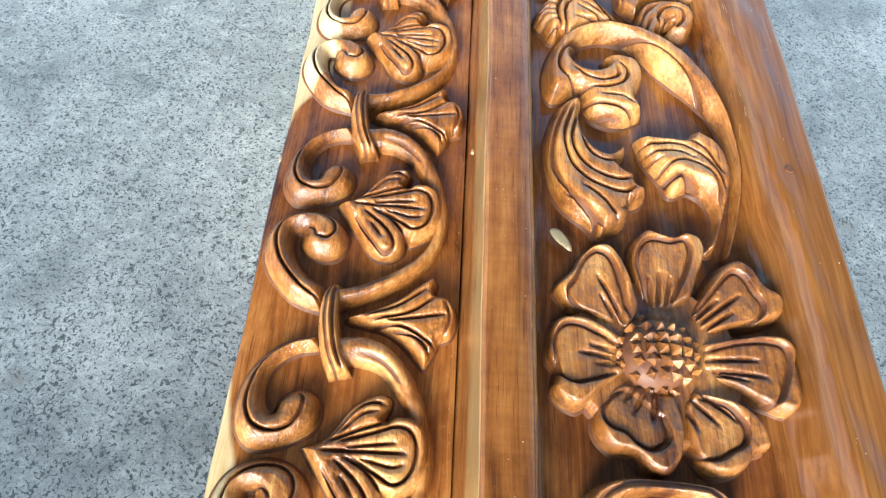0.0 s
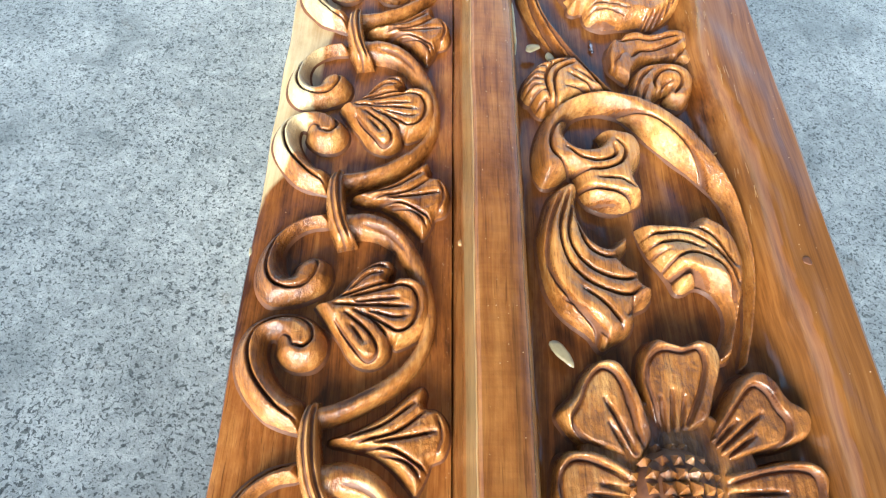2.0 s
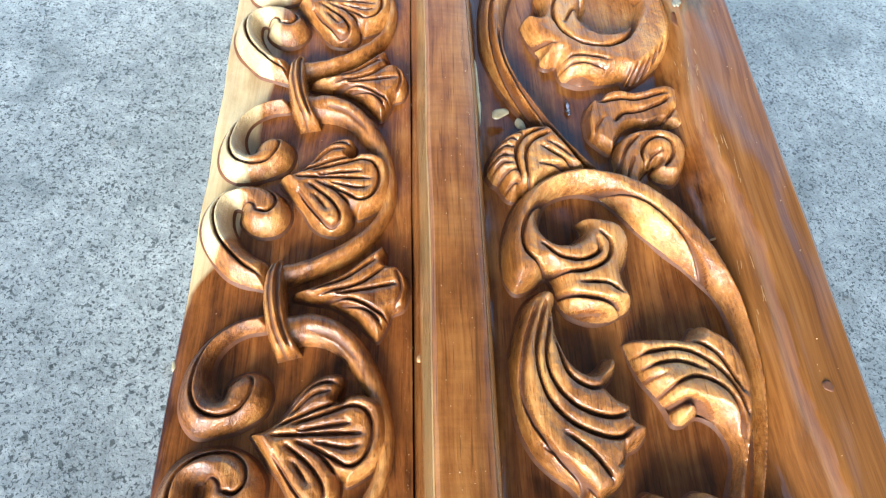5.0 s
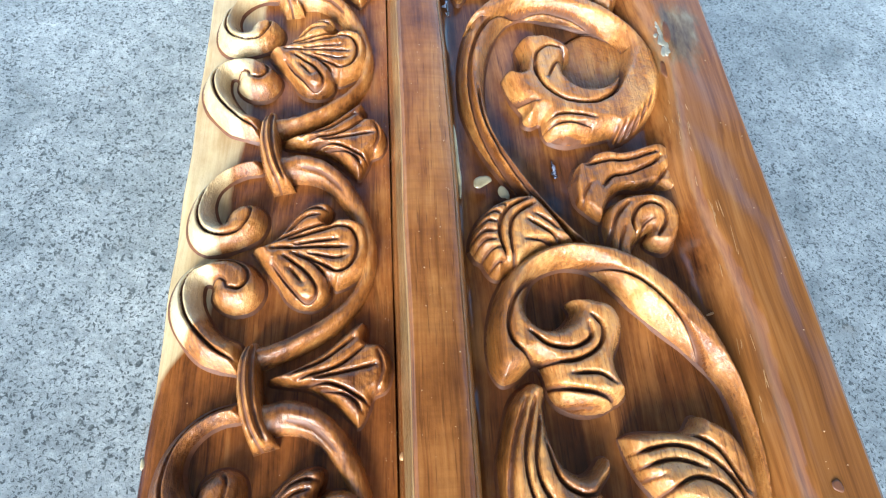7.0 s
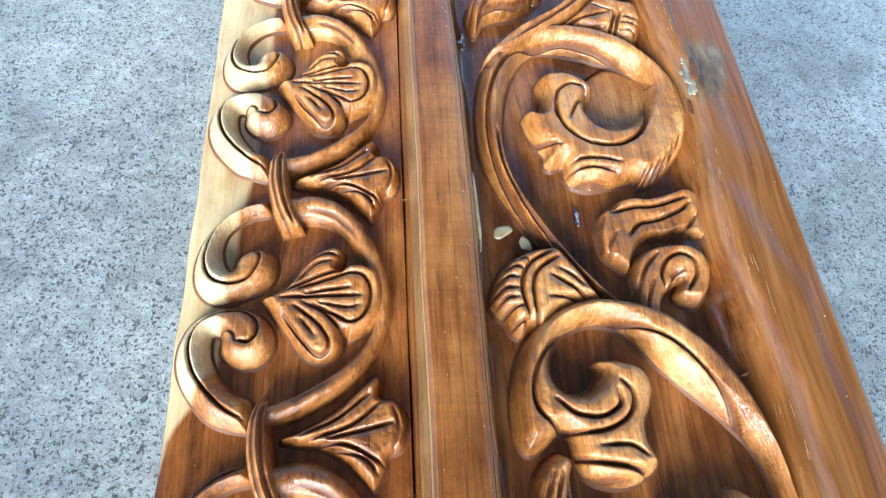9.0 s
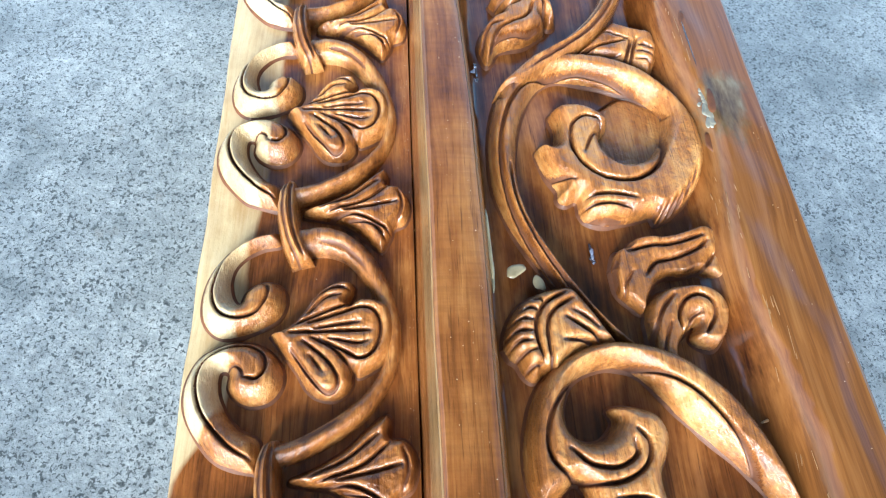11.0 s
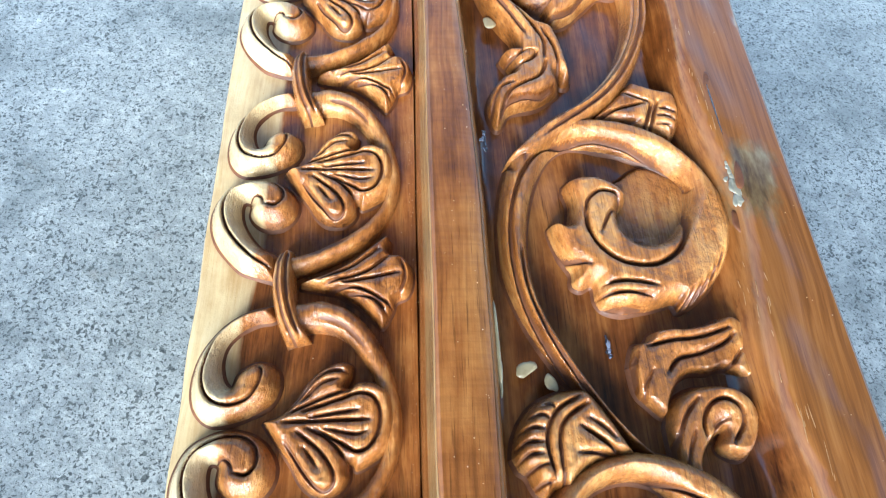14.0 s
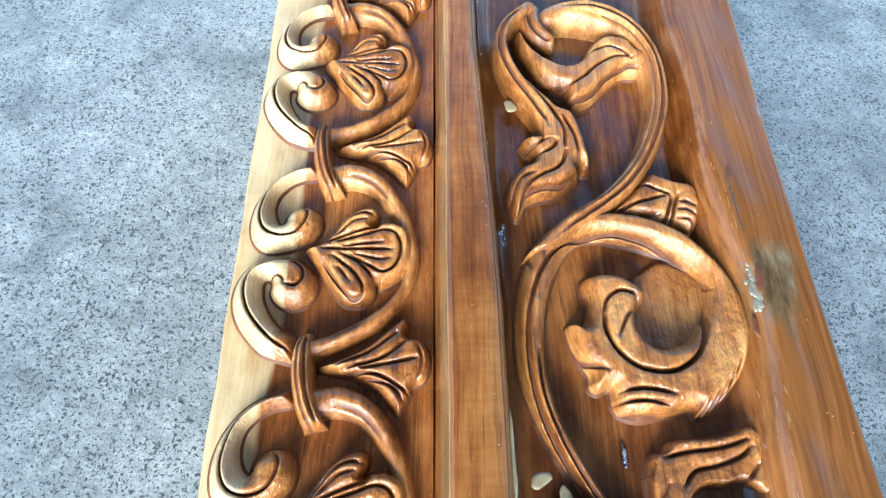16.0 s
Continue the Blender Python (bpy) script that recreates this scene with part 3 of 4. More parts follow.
    shell_lines.append(([(-26.8, 181.6), (-15.2, 185.3), (-7.4, 188.1), (-1.8, 187), (1.2, 181.8), (0.7, 174.5), (-2.6, 168.8), (-7.2, 167.1), (-13.4, 170.3), (-22.1, 175)], 1.9))
    shell_lines.append(([(-24.3, 179.3), (-7.1, 182)], 1.5))
    shell_lines.append(([(-33.5, 177.6), (-3, 178.5)], 2))
    shell_lines.append(([(-18.6, 175.2), (-7.9, 173.1), (-3.7, 174.3)], 1.2))
    shell_lines.append(([(-24.9, 175.4), (-17.2, 171.2), (-9.8, 163)], 1.9))
    shell_lines.append(([(-28.6, 174.2), (-20.4, 167.5), (-15.3, 160.4), (-15.3, 155.6), (-19.4, 154.2), (-25, 159.5), (-32.9, 170.8)], 1.7))
    shell_lines.append(([(-25.8, 168.5), (-20.6, 161.4)], 1.2))
    made.append(carve("shell", shell, shell_lines, LOW, 9.5, post, 4.2, 1.3, "carved shell with looped ribs", swell=[(-20, 193, 6, 1.2), (-3, 178, 8, -0.8), (-20, 160, 6, 1.0), (-38, 178, 8, 1.2)]))
    # palmette and band
    palmette = [(-31.3, 234.6), (-21.5, 238.3), (-11.2, 244.3), (-3.4, 251.5), (3.3, 256.5), (6, 253.9), (5.5, 248.1), (10.4, 247.1), (14.3, 242.5), (15.3, 235.9), (13, 228.9), (8.2, 226.2), (6.7, 222), (2.7, 214.9), (-0.8, 217.7), (-7.1, 224.2), (-15.8, 229.3), (-25.1, 231.3), (-31.3, 232.7)]
    palmette_lines = []
    palmette_lines.append(([(-23.8, 234), (-11, 239.6), (0.7, 248.6)], 1.6))
    palmette_lines.append(([(-21.1, 232.5), (-5.6, 237.3), (4.8, 245.2)], 1.9))
    palmette_lines.append(([(-13.3, 233), (-0.3, 235.4), (8.9, 237.6)], 1.7))
    palmette_lines.append(([(9.7, 243.5), (11.6, 236.2), (9.1, 227.5)], 1.3))
    palmette_lines.append(([(-21, 230.7), (-6.7, 230.3), (6.8, 222.4)], 2))
    palmette_lines.append(([(-13.1, 229.3), (-1.3, 225.6), (4, 219.8)], 1.5))
    palmette_lines.append(([(-23.5, 228.9), (-10.3, 225.1), (0.3, 216)], 1.7))
    made.append(carve("palmette", palmette, palmette_lines, LOW, 9.0, post, 3.8, 1.3, "small carved palmette of five ribs", swell=[(-22, 234, 8, 1.5)]))
    tie_a = [(-40.4, 247.7), (-42.7, 239.5), (-42.6, 228.5), (-39.9, 216.6), (-35.5, 206.6)]
    tie_b = [(-34.7, 248.8), (-34, 240), (-32.8, 229.1), (-30.1, 217.1), (-26, 209.2)]
    made.append(ribbon("band", tie_a, tie_b, LOW, [9, 13, 14.5, 15, 13, 11], post, cuts=[(0.36, 1.3, 0.0, 1.0), (0.66, 1.3, 0.03, 1.0)], full=2.4, caps=(0.08, 0.1), label="twisted binding of three strands", wide=0.55))
    return made


unit = border_unit()
rng = random.Random(4)
for k in UNITS:
    for ob in unit:
        if k:
            twin = copy_thing(ob, pose(rng.uniform(-0.0007, 0.0007), k * STEP * 0.001 + rng.uniform(-0.0008, 0.0008), 0))

# ---- flower ----
CX, CY = 83.3, 100.3
# seven petals: outline, the incised line round the dished face, and the gouged rays
PETALS = []
PETALS.append(([(82.2, 117.2), (78.6, 125.5), (77.2, 137.1), (79, 146.6), (83.9, 151.8), (89.4, 150.5), (94.3, 149.6), (100.3, 152.1), (106, 149.1), (106.7, 142.1), (102.3, 131.4), (96.5, 120.8)],
               [(82.5, 118), (79.9, 129.3), (79.1, 137.7), (81.3, 144.1), (86.3, 147.1), (92.7, 146.5), (98.7, 147.8), (100.1, 142.2), (97.1, 133.3), (92.6, 124.7), (90.3, 119.9)],
               [[(82.8, 129.9), (83, 117.2)], [(87, 132.6), (85.7, 118.6)], [(91, 130.6), (88.7, 118.8)]]))
PETALS.append(([(97.2, 116.4), (102.9, 126.1), (111.1, 137.6), (118.5, 141.4), (124, 138.4), (127.8, 131.4), (132.9, 127.8), (134.2, 123.7), (131.9, 118.3), (124.1, 115), (113.9, 112.7), (102.7, 110)],
               [(99.7, 117.8), (108.1, 128), (115, 134.8), (119.7, 133.1), (122.3, 127.2), (124.8, 122.8), (123, 117.2), (116.2, 113.5), (108.4, 110.8), (100.7, 108.2)],
               [[(107.5, 122.8), (96.4, 112.8)], [(116.6, 125.5), (98.4, 111.9)], [(113.1, 118.3), (99, 109.1)]]))
PETALS.append(([(100.1, 106.7), (112.6, 109.1), (123.6, 111.3), (131.4, 110.4), (134.8, 105.3), (133.2, 99.5), (133.3, 93.3), (132.5, 86.1), (128.4, 82.2), (121.4, 84.1), (111.7, 88.6), (100, 95.4)],
               [(101.3, 103.1), (112.7, 106.2), (123.3, 107.5), (129.3, 106.1), (130.1, 100.5), (127.1, 92), (123.6, 86.2), (118.5, 84.3), (109.3, 87.9), (99.6, 92.7)],
               [[(119, 100.4), (100.6, 99.7)], [(121.3, 94.4), (100, 96.1)], [(114.5, 92.8), (99.8, 95.1)]]))
PETALS.append(([(94.1, 89.4), (106.6, 86.3), (114.1, 81.9), (117.8, 75.6), (117.9, 69.8), (112.6, 67.2), (108.4, 62.7), (103.3, 60.2), (97.3, 59.8), (93.5, 62.6), (91, 69), (89.9, 81)],
               [(89.6, 78.5), (90.1, 70.2), (93.1, 65.4), (98.5, 64.9), (103.7, 67.8), (108.6, 70.8), (109.7, 76.8), (104.5, 83), (96.1, 85.7)],
               [[(93.6, 74.3), (90.1, 83.4)], [(100.7, 76.6), (92.4, 85.6)], [(107.7, 78.1), (95.7, 87.8)]]))
PETALS.append(([(88, 87.1), (89.8, 78.1), (88.6, 68.8), (86.4, 62.9), (81.5, 58.8), (75.6, 60.2), (71.1, 64.4), (64.7, 65.6), (60.4, 69.8), (59.2, 75.8), (62.3, 82.3), (71.2, 89.6)],
               [(82.1, 77.9), (82.8, 70.6), (77.3, 66.5), (71.9, 68.2), (68.5, 71.6), (63.9, 73.1), (61.6, 76.4), (63.5, 82), (69.9, 86.8)],
               [[(70.1, 82.9), (74.1, 88.1)], [(72.7, 78.3), (76.9, 86.3)], [(78.6, 76), (80.7, 85.6)]]))
PETALS.append(([(73, 93.2), (63.8, 87.3), (58.5, 81.7), (53.4, 78.7), (47.6, 80.9), (44.7, 85.2), (46.5, 91.4), (43.9, 96.8), (44.7, 103.8), (46.3, 109.6), (49.8, 112.4), (57.2, 112.7), (65, 110.4), (72.9, 105.5)],
               [(67.7, 92.4), (58.4, 88.6), (52.6, 87.4), (48, 89.8), (46.2, 97.7), (46.7, 104.8), (50.9, 108.8), (57.7, 108.2), (68.7, 103.8)],
               [[(59.5, 101.9), (71.4, 100)], [(55.3, 98.6), (70.1, 97.8)], [(61.4, 95.1), (71, 96.2)]]))
PETALS.append(([(74.5, 108.5), (64.6, 111.6), (54.6, 114.8), (49.1, 120.7), (47.8, 125.2), (53.4, 131.3), (58.2, 139), (63, 143.2), (69.8, 142.9), (74.4, 136), (77.2, 126.8), (79.2, 117.2)],
               [(70.7, 107.3), (62, 111.8), (54.3, 116.6), (51.7, 122), (55, 127.9), (58.6, 135.4), (63.2, 139.5), (68, 137.5), (71.2, 129.7), (73.8, 118.4)],
               [[(63.4, 129.2), (72.5, 111.8)], [(64.1, 121.1), (71.2, 109.5)], [(70.4, 131.1), (74.8, 114.2)]]))

flower = carve("flower", [(CX + 33 * math.cos(k * math.tau / 14), CY + (31 + 2 * (k % 2)) * math.sin(k * math.tau / 14)) for k in range(14)], [], DEEP, 5.2, post, 3.0, 0.0, "large open flower with seven petals", step=0.8)
for outer, face, rays in PETALS:
    cuts = [(face, 1.7, 0.7)] + [(ray, 1.8, 0.75) for ray in rays]
    carve("petal", outer, cuts, DEEP, 10.0, flower, 2.8, 0.5, fall=2.1, crest=0.55, sunk=face, heart=(CX, CY, 12, 28))

head = volute((CX, CY), 14.4, DEEP, 12.2, 1, post, coils=0.0, name="seed_head", label="domed seed head cut into pyramids")
# the dark base paints in the shade between the pyramids
head.data.materials[0] = STAIN_SHADE
bm = bmesh.new()
bmesh.ops.create_cone(bm, segments=4, radius1=3.1, radius2=0.5, depth=3.2, cap_ends=True, matrix=Matrix.Rotation(radians(45), 4, "Z"))
bmesh.ops.scale(bm, vec=(0.001,) * 3, verts=bm.verts)
seed_mesh = bpy.data.meshes.new("seed")
bm.to_mesh(seed_mesh)
bm.free()
seed_mesh.materials.append(TEAK)
for i in range(-3, 4):
    for j in range(-3, 4):
        u, v = i * 4.5 + (0.3 if j % 2 else -0.3), j * 4.4
        d2 = (u / 14.6) ** 2 + (v / 14.6) ** 2
        if d2 < 1.0:
            ob = new("seed", seed_mesh)
            ob.parent = head
            tilt = Vector((u / 14 * 0.62, v / 14 * 0.62, 1)).normalized().to_track_quat("Z", "Y").to_matrix().to_4x4()
            ob.matrix_local = Matrix.Translation(((CX + u) * 0.001, (CY + v) * 0.001, (DEEP + max(6.5, 14.2 * (1 - d2) ** 0.36)) * 0.001)) @ tilt


# ---- scrolling stems and leaves of the panel ----
ribbon("lower_scroll", [(52.1, 46.4), (57, 53.7), (67.1, 57.7), (83.5, 58.3), (97.6, 55.9), (105.5, 49.7)],
       [(61.6, 45.4), (66.5, 50.6), (77.4, 53.4), (88.1, 52.7), (96.2, 47.5)], DEEP, [8, 11, 12, 11, 8], post, cuts=[(0.4, 1.4, 0, 1)], label="arched scroll below the flower")
stem = [(118.5, 143.7), (124.2, 158.9), (129.4, 177.6), (131.3, 195), (130.4, 213.5), (126.6, 230.2), (118.6, 247), (110.1, 256.9), (100.4, 264.1), (88, 268.3), (75.2, 268.8), (63.4, 264.4), (54.6, 256.8), (49.1, 246.3), (46.1, 234.5), (45.9, 224.8), (47.5, 220), (50.4, 217.7), (56, 219.8), (60.8, 223.6), (63.6, 220.3), (64.4, 214.5), (67.5, 209.9), (73.6, 207.5), (81.7, 207.5), (88.8, 211.1), (90.5, 214), (88.8, 219.4), (88.7, 225.4), (91.7, 231.2), (93.4, 237.8), (90.5, 243.9), (84.7, 246.6), (78.3, 247.2), (74.4, 245.7), (75.7, 241.5), (70.5, 236.6), (64.5, 236.8), (61, 241.1), (61.2, 248)]
stem += [(64.6, 254.7), (70.5, 258.2), (78.4, 259.5), (87, 256.9), (94.8, 248.6), (99, 242.9), (107.6, 234.3), (115.4, 225.8), (122.9, 215.1), (125.7, 205.2), (126.4, 193), (125.1, 177.6), (121.1, 158.6), (115.9, 143.3)]
stem_lines = []
stem_lines.append(([(112.7, 141.6), (118.8, 157.6), (123.2, 176), (124, 190.6), (122.2, 208.8), (117.5, 225.2), (109.6, 240.6), (100.4, 251.4), (87.7, 258.1), (75.3, 258.7), (63.7, 254.2), (56, 246.1), (52.6, 236.7), (54.1, 228.9), (62, 223.7), (72.4, 223), (81.1, 227), (83.9, 233.9), (80.7, 238.5)], 2.4))
stem_lines.append(([(59.2, 233.3), (64.8, 228.5), (72.9, 227.3), (79.2, 230.7), (79.3, 235.4)], 2.2))
stem_lines.append(([(118.7, 173.4), (119.5, 190.4), (116.9, 205.8), (110.9, 221.9), (101.4, 235.2), (88.5, 246.4)], 1.5))
stem_lines.append(([(59.2, 218.4), (68, 214.6), (78, 212.5), (86.1, 210)], 2.8, 0.8))
stem_lines.append(([(71.2, 218.7), (79.9, 218.4), (85, 215.1)], 1.8))
stem_lines.append(([(61.4, 213.1), (68.5, 209.5), (80.8, 208.4)], 1))
carve("stem_scroll", stem, stem_lines, DEEP, 11.5, post, 5.6, 0.9, "thick curling stem with a long groove")
acanthus = [(54.5, 215.7), (59.2, 218.3), (63.4, 215.6), (62.1, 209.4), (62.9, 199.7), (66.1, 192), (70.8, 188.8), (75.2, 190.8), (78.1, 194), (80.8, 193.2), (80.6, 189.1), (76.8, 184.1), (79.1, 180.6), (83.3, 178.3), (83.9, 174.1), (86.9, 172), (87.6, 169.1), (84.7, 165.6), (80.2, 163), (79.3, 158.4), (76.1, 153.3), (69.4, 149.2), (65.9, 147.8), (61.9, 153.6), (56.1, 157.8), (51.2, 163.2), (47.4, 171.9), (45.8, 183.5), (45.4, 193.1), (47.6, 201.9), (50.9, 211.2)]
acanthus_lines = []
acanthus_lines.append(([(55.7, 212), (50, 197.2), (48, 184.6), (50.2, 172.9), (56.7, 161.9), (63.6, 154.6), (64.9, 148.4)], 2.2))
acanthus_lines.append(([(58.4, 212.2), (53.1, 194.8), (54.2, 182.5), (59.9, 173.4), (68.5, 168.3), (76.5, 167.1), (81, 170.2)], 2.2))
acanthus_lines.append(([(59.9, 208.3), (56.2, 192.5), (58.5, 182.8), (65.2, 176), (74.2, 173.2), (80.7, 174.4)], 2.2))
acanthus_lines.append(([(60.1, 199.1), (62.3, 187.8), (68.2, 182.8), (73.3, 182.8), (77.1, 185.2)], 2))
acanthus_lines.append(([(59.8, 168.3), (67.5, 161.7), (72.9, 154.4)], 2))
acanthus_lines.append(([(52.5, 165.7), (61.9, 157.3), (68.1, 149.9)], 1.6))
acanthus_lines.append(([(77.9, 166.2), (78.1, 161.8), (74.7, 158.8)], 1.6))
carve("acanthus_leaf", acanthus, acanthus_lines, DEEP, 11.0, post, 5.0, 1.2, "long acanthus leaf with three turned lobes", swell=[(51, 190, 9, 1.8), (62, 160, 9, 1.5)])
turned = [(85.1, 199.4), (90.4, 200.9), (99.6, 200.9), (106.5, 200.9), (111, 205.4), (115.5, 204), (121, 199.9), (124.5, 192.8), (125.2, 182.2), (122.6, 171.5), (119, 162.2), (115.5, 153.2), (112.4, 146), (107.8, 145.3), (111.3, 152.5), (114.2, 159.6), (114.4, 165.8), (112.3, 170.8), (109, 173.6), (105.1, 174.4), (100.7, 172), (97.6, 172.5), (95.9, 176.9), (93.3, 181.4), (89.5, 186.5), (86.6, 193.1)]
turned_lines = []
turned_lines.append(([(93.1, 174.5), (96.6, 177.1), (100.7, 178.2), (105.6, 176.6), (109.1, 172.8), (112, 166.2), (112.5, 158.9)], 4.6, 1.3))
turned_lines.append(([(92.1, 178.8), (97.3, 183.4), (104.8, 185.7), (111.5, 183.1), (115.9, 176.1), (116.8, 166.9)], 1.8))
turned_lines.append(([(87.1, 193.7), (99.5, 195.7), (108.3, 192.4), (115.3, 185.3), (119.1, 173.9)], 2))
turned_lines.append(([(87.8, 189.2), (98.7, 191.3), (108.2, 188.4)], 1.6))
turned_lines.append(([(106, 198.9), (113.8, 193.2), (119.2, 181.1)], 2))
turned_lines.append(([(87.8, 185.3), (94.7, 187.1)], 1.2))
carve("turned_leaf", turned, turned_lines, DEEP, 10.5, post, 4.6, 1.1, "leaf with a turned tip beside the stem", swell=[(100, 182, 7, 2.4), (113, 178, 6, 1.8), (95, 195, 8, -1.2)])
bud = [(42.9, 267.5), (43.9, 273.0), (46.3, 278.7), (50.6, 283.7), (56.0, 286.7), (62.0, 288.4), (68.2, 288.5), (72.2, 284.3), (77.3, 275.9), (81.8, 267.6), (80.2, 266.0), (69.7, 264.4), (64.1, 261.5), (59.8, 257.2), (55.9, 258.0), (52.4, 255.5), (49.5, 257.2), (47.0, 261.9), (44.7, 263.8)]
bud_lines = []
bud_lines.append(([(48.5, 257.4), (51.0, 259.2), (53.9, 260.2)], 1.9))
bud_lines.append(([(45.6, 261.1), (49.4, 264.0), (53.4, 264.9)], 1.9))
bud_lines.append(([(44.1, 265.0), (47.2, 267.4), (51.3, 267.9)], 1.9))
bud_lines.append(([(44.0, 269.3), (47.1, 271.1), (51.8, 271.3)], 1.9))
bud_lines.append(([(45.6, 274.2), (48.7, 275.4), (52.6, 275.1)], 1.8))
bud_lines.append(([(48.7, 278.4), (52.0, 279.3), (54.5, 278.3)], 1.8))
bud_lines.append(([(52.8, 282.1), (55.4, 282.5), (57.4, 280.9)], 1.7))
bud_lines.append(([(65.0, 284.8), (57.8, 281.1), (54.1, 275.5), (53.3, 269.1), (55.0, 260.8)], 2.4))
bud_lines.append(([(66.9, 282.6), (59.9, 278.1), (57.3, 272.6), (57.1, 265.4), (58.1, 257.6)], 2.2))
bud_lines.append(([(64.0, 275.8), (68.9, 272.3), (75.0, 267.5)], 2.4))
bud_lines.append(([(62.4, 267.7), (68.2, 267.7), (73.7, 266.5)], 2.0))
bud_lines.append(([(67.1, 278.0), (71.2, 275.0), (74.3, 271.8)], 1.3))
carve("bud", bud, bud_lines, DEEP, 11.0, post, 5.0, 1.2, "ribbed bud with a combed cap")
great = [(93.6, 261.5), (82.7, 268.5), (74.1, 275.9), (66, 286.1), (58.7, 297.4), (52.1, 309.1), (47.4, 320.5), (44.8, 331.8), (44.4, 346.1), (45.6, 358.6), (48.5, 371.6), (53.2, 382.1), (60.8, 390.1), (70.7, 395.2), (81.6, 397.3), (93.3, 396.5), (104.7, 393.1), (114.4, 387.4), (122.2, 379), (128.3, 369.4), (131.6, 359), (132, 346.5), (128.5, 335.8), (123, 327.8), (116.2, 321), (109.9, 316.5), (105.6, 315.2), (104.5, 317.9), (100.5, 317.1), (93.4, 315.4), (85.3, 314.6), (79.3, 316.1), (77, 319.7), (76.6, 325.3), (72.5, 323.8), (69.6, 326), (69.8, 330.5), (66.2, 336.5), (63.8, 343.9), (63.3, 348.9)]
great += [(67, 350.1), (70, 349.2), (72.1, 357.7), (70.8, 364.3), (71.9, 368), (76.4, 369.9), (83.2, 369.9), (90.6, 366.4), (94.3, 362), (94.3, 358.8), (90.3, 353.4), (90.7, 345.6), (95.2, 341.2), (101.7, 341.2), (109.1, 345.4), (114.9, 354.1), (117.4, 363.3), (115.2, 371.2), (109.8, 375.6), (99.5, 381.1), (88.2, 384.2), (76.4, 384.8), (68.9, 381.2), (63, 372.6), (58.1, 359.1), (55.2, 343.3), (55.5, 328.5), (58.8, 314.5), (65.5, 300.3), (73.1, 286.9), (80.7, 276), (89.1, 267.1), (97.8, 258.7)]
great_lines = []
great_lines.append(([(87.3, 263.4), (75.7, 273.7), (67.5, 285.1), (59.2, 299.1), (53, 311.7), (49.2, 324.9), (48, 338.8), (49.4, 353.5), (54.1, 367.8), (62, 378.8), (71.7, 384.5), (83.4, 386.6), (96.8, 383.8), (107.2, 378.1), (114.7, 370.6), (119, 363.3)], 3))
great_lines.append(([(56.1, 351), (60.6, 367), (67.2, 376), (75.6, 380.2), (87.1, 380.9), (98.5, 378.1), (108.2, 372), (114.4, 363.3)], 2.3))
great_lines.append(([(81.3, 269.2), (72.4, 281.2), (65, 293), (57.4, 307.4), (52.3, 322.6), (51.4, 338.8)], 2.2))
great_lines.append(([(76.5, 353.4), (76.4, 344.7), (80.2, 336.6), (87.2, 331.4), (97.4, 330.3), (106.9, 335.4), (113.3, 345.7), (115.9, 358)], 2.6, 0.75))
great_lines.append(([(102.6, 312.1), (106.3, 319.6)], 3.2, 0.8))
great_lines.append(([(105.8, 313.2), (110.1, 320.9)], 3.2, 0.8))
great_lines.append(([(109.5, 315.8), (114.1, 323.8)], 3.2, 0.8))
great_lines.append(([(113.7, 319.5), (117.7, 327.3)], 3.2, 0.8))
great_lines.append(([(117.8, 324.5), (121.4, 331.9)], 3, 0.8))
great_lines.append(([(121.1, 329.1), (124.4, 337)], 1.6))
great_lines.append(([(79.2, 323.4), (87.9, 324.2), (97, 322.5)], 2.4))
great_lines.append(([(77.3, 319.6), (87.2, 320.1), (95.5, 319.1)], 2.4))
great_lines.append(([(75.9, 315.9), (84.3, 315.5), (93.7, 316)], 2.2))
great_lines.append(([(62.4, 343.5), (67.1, 335.3), (75.1, 330.8)], 2.2))
great_lines.append(([(76.5, 350.9), (77.9, 357), (82.9, 360.7), (88.8, 359.3), (90.3, 355.4)], 2))
great_lines.append(([(80.9, 343.4), (84.7, 350.9), (87.9, 353.4)], 1.4))
great_lines.append(([(50, 379), (51.3, 369.7)], 1.6))
carve("great_scroll", great, great_lines, DEEP, 11.0, post, 5.4, 0.9, "large round scroll with grooved stem and turned leaves")
dish = [(91.7, 370.1), (103.4, 377.3), (113.4, 373.9), (121.5, 367.2), (120.9, 355.6), (114.7, 344.3), (104.5, 338.2), (92.5, 339.3), (86.5, 346.8), (89.9, 358.2)]
carve("scroll_floor", dish, [], DEEP, 1.8, post, 4.0, 0.0, "dished floor inside the large scroll")
flag = [(85, 295.8), (86.9, 301.7), (88.7, 303.8), (91.9, 304.4), (94.3, 307.6), (99.8, 308.6), (108.1, 309.1), (114.8, 310.6), (119.9, 312.7), (123.7, 312.5), (126.9, 309), (127.4, 303.2), (125.6, 296.8), (126.4, 292.4), (123, 289.6), (119.7, 292.6), (116.5, 294.4), (111.3, 293.3), (105.2, 293.4), (100.4, 290.7), (96.6, 285.1), (93.7, 279), (89.3, 282.4), (85.6, 287.1)]
flag_lines = []
flag_lines.append(([(91, 301.8), (99.5, 303.7), (112, 305.4), (120, 307.8)], 2.2))
flag_lines.append(([(96.3, 292.6), (101.4, 297.8), (109.8, 299.7), (117.4, 302.5), (121.2, 305.9)], 2))
flag_lines.append(([(110, 292.2), (117.3, 294.1), (122.4, 299.8)], 1.8))
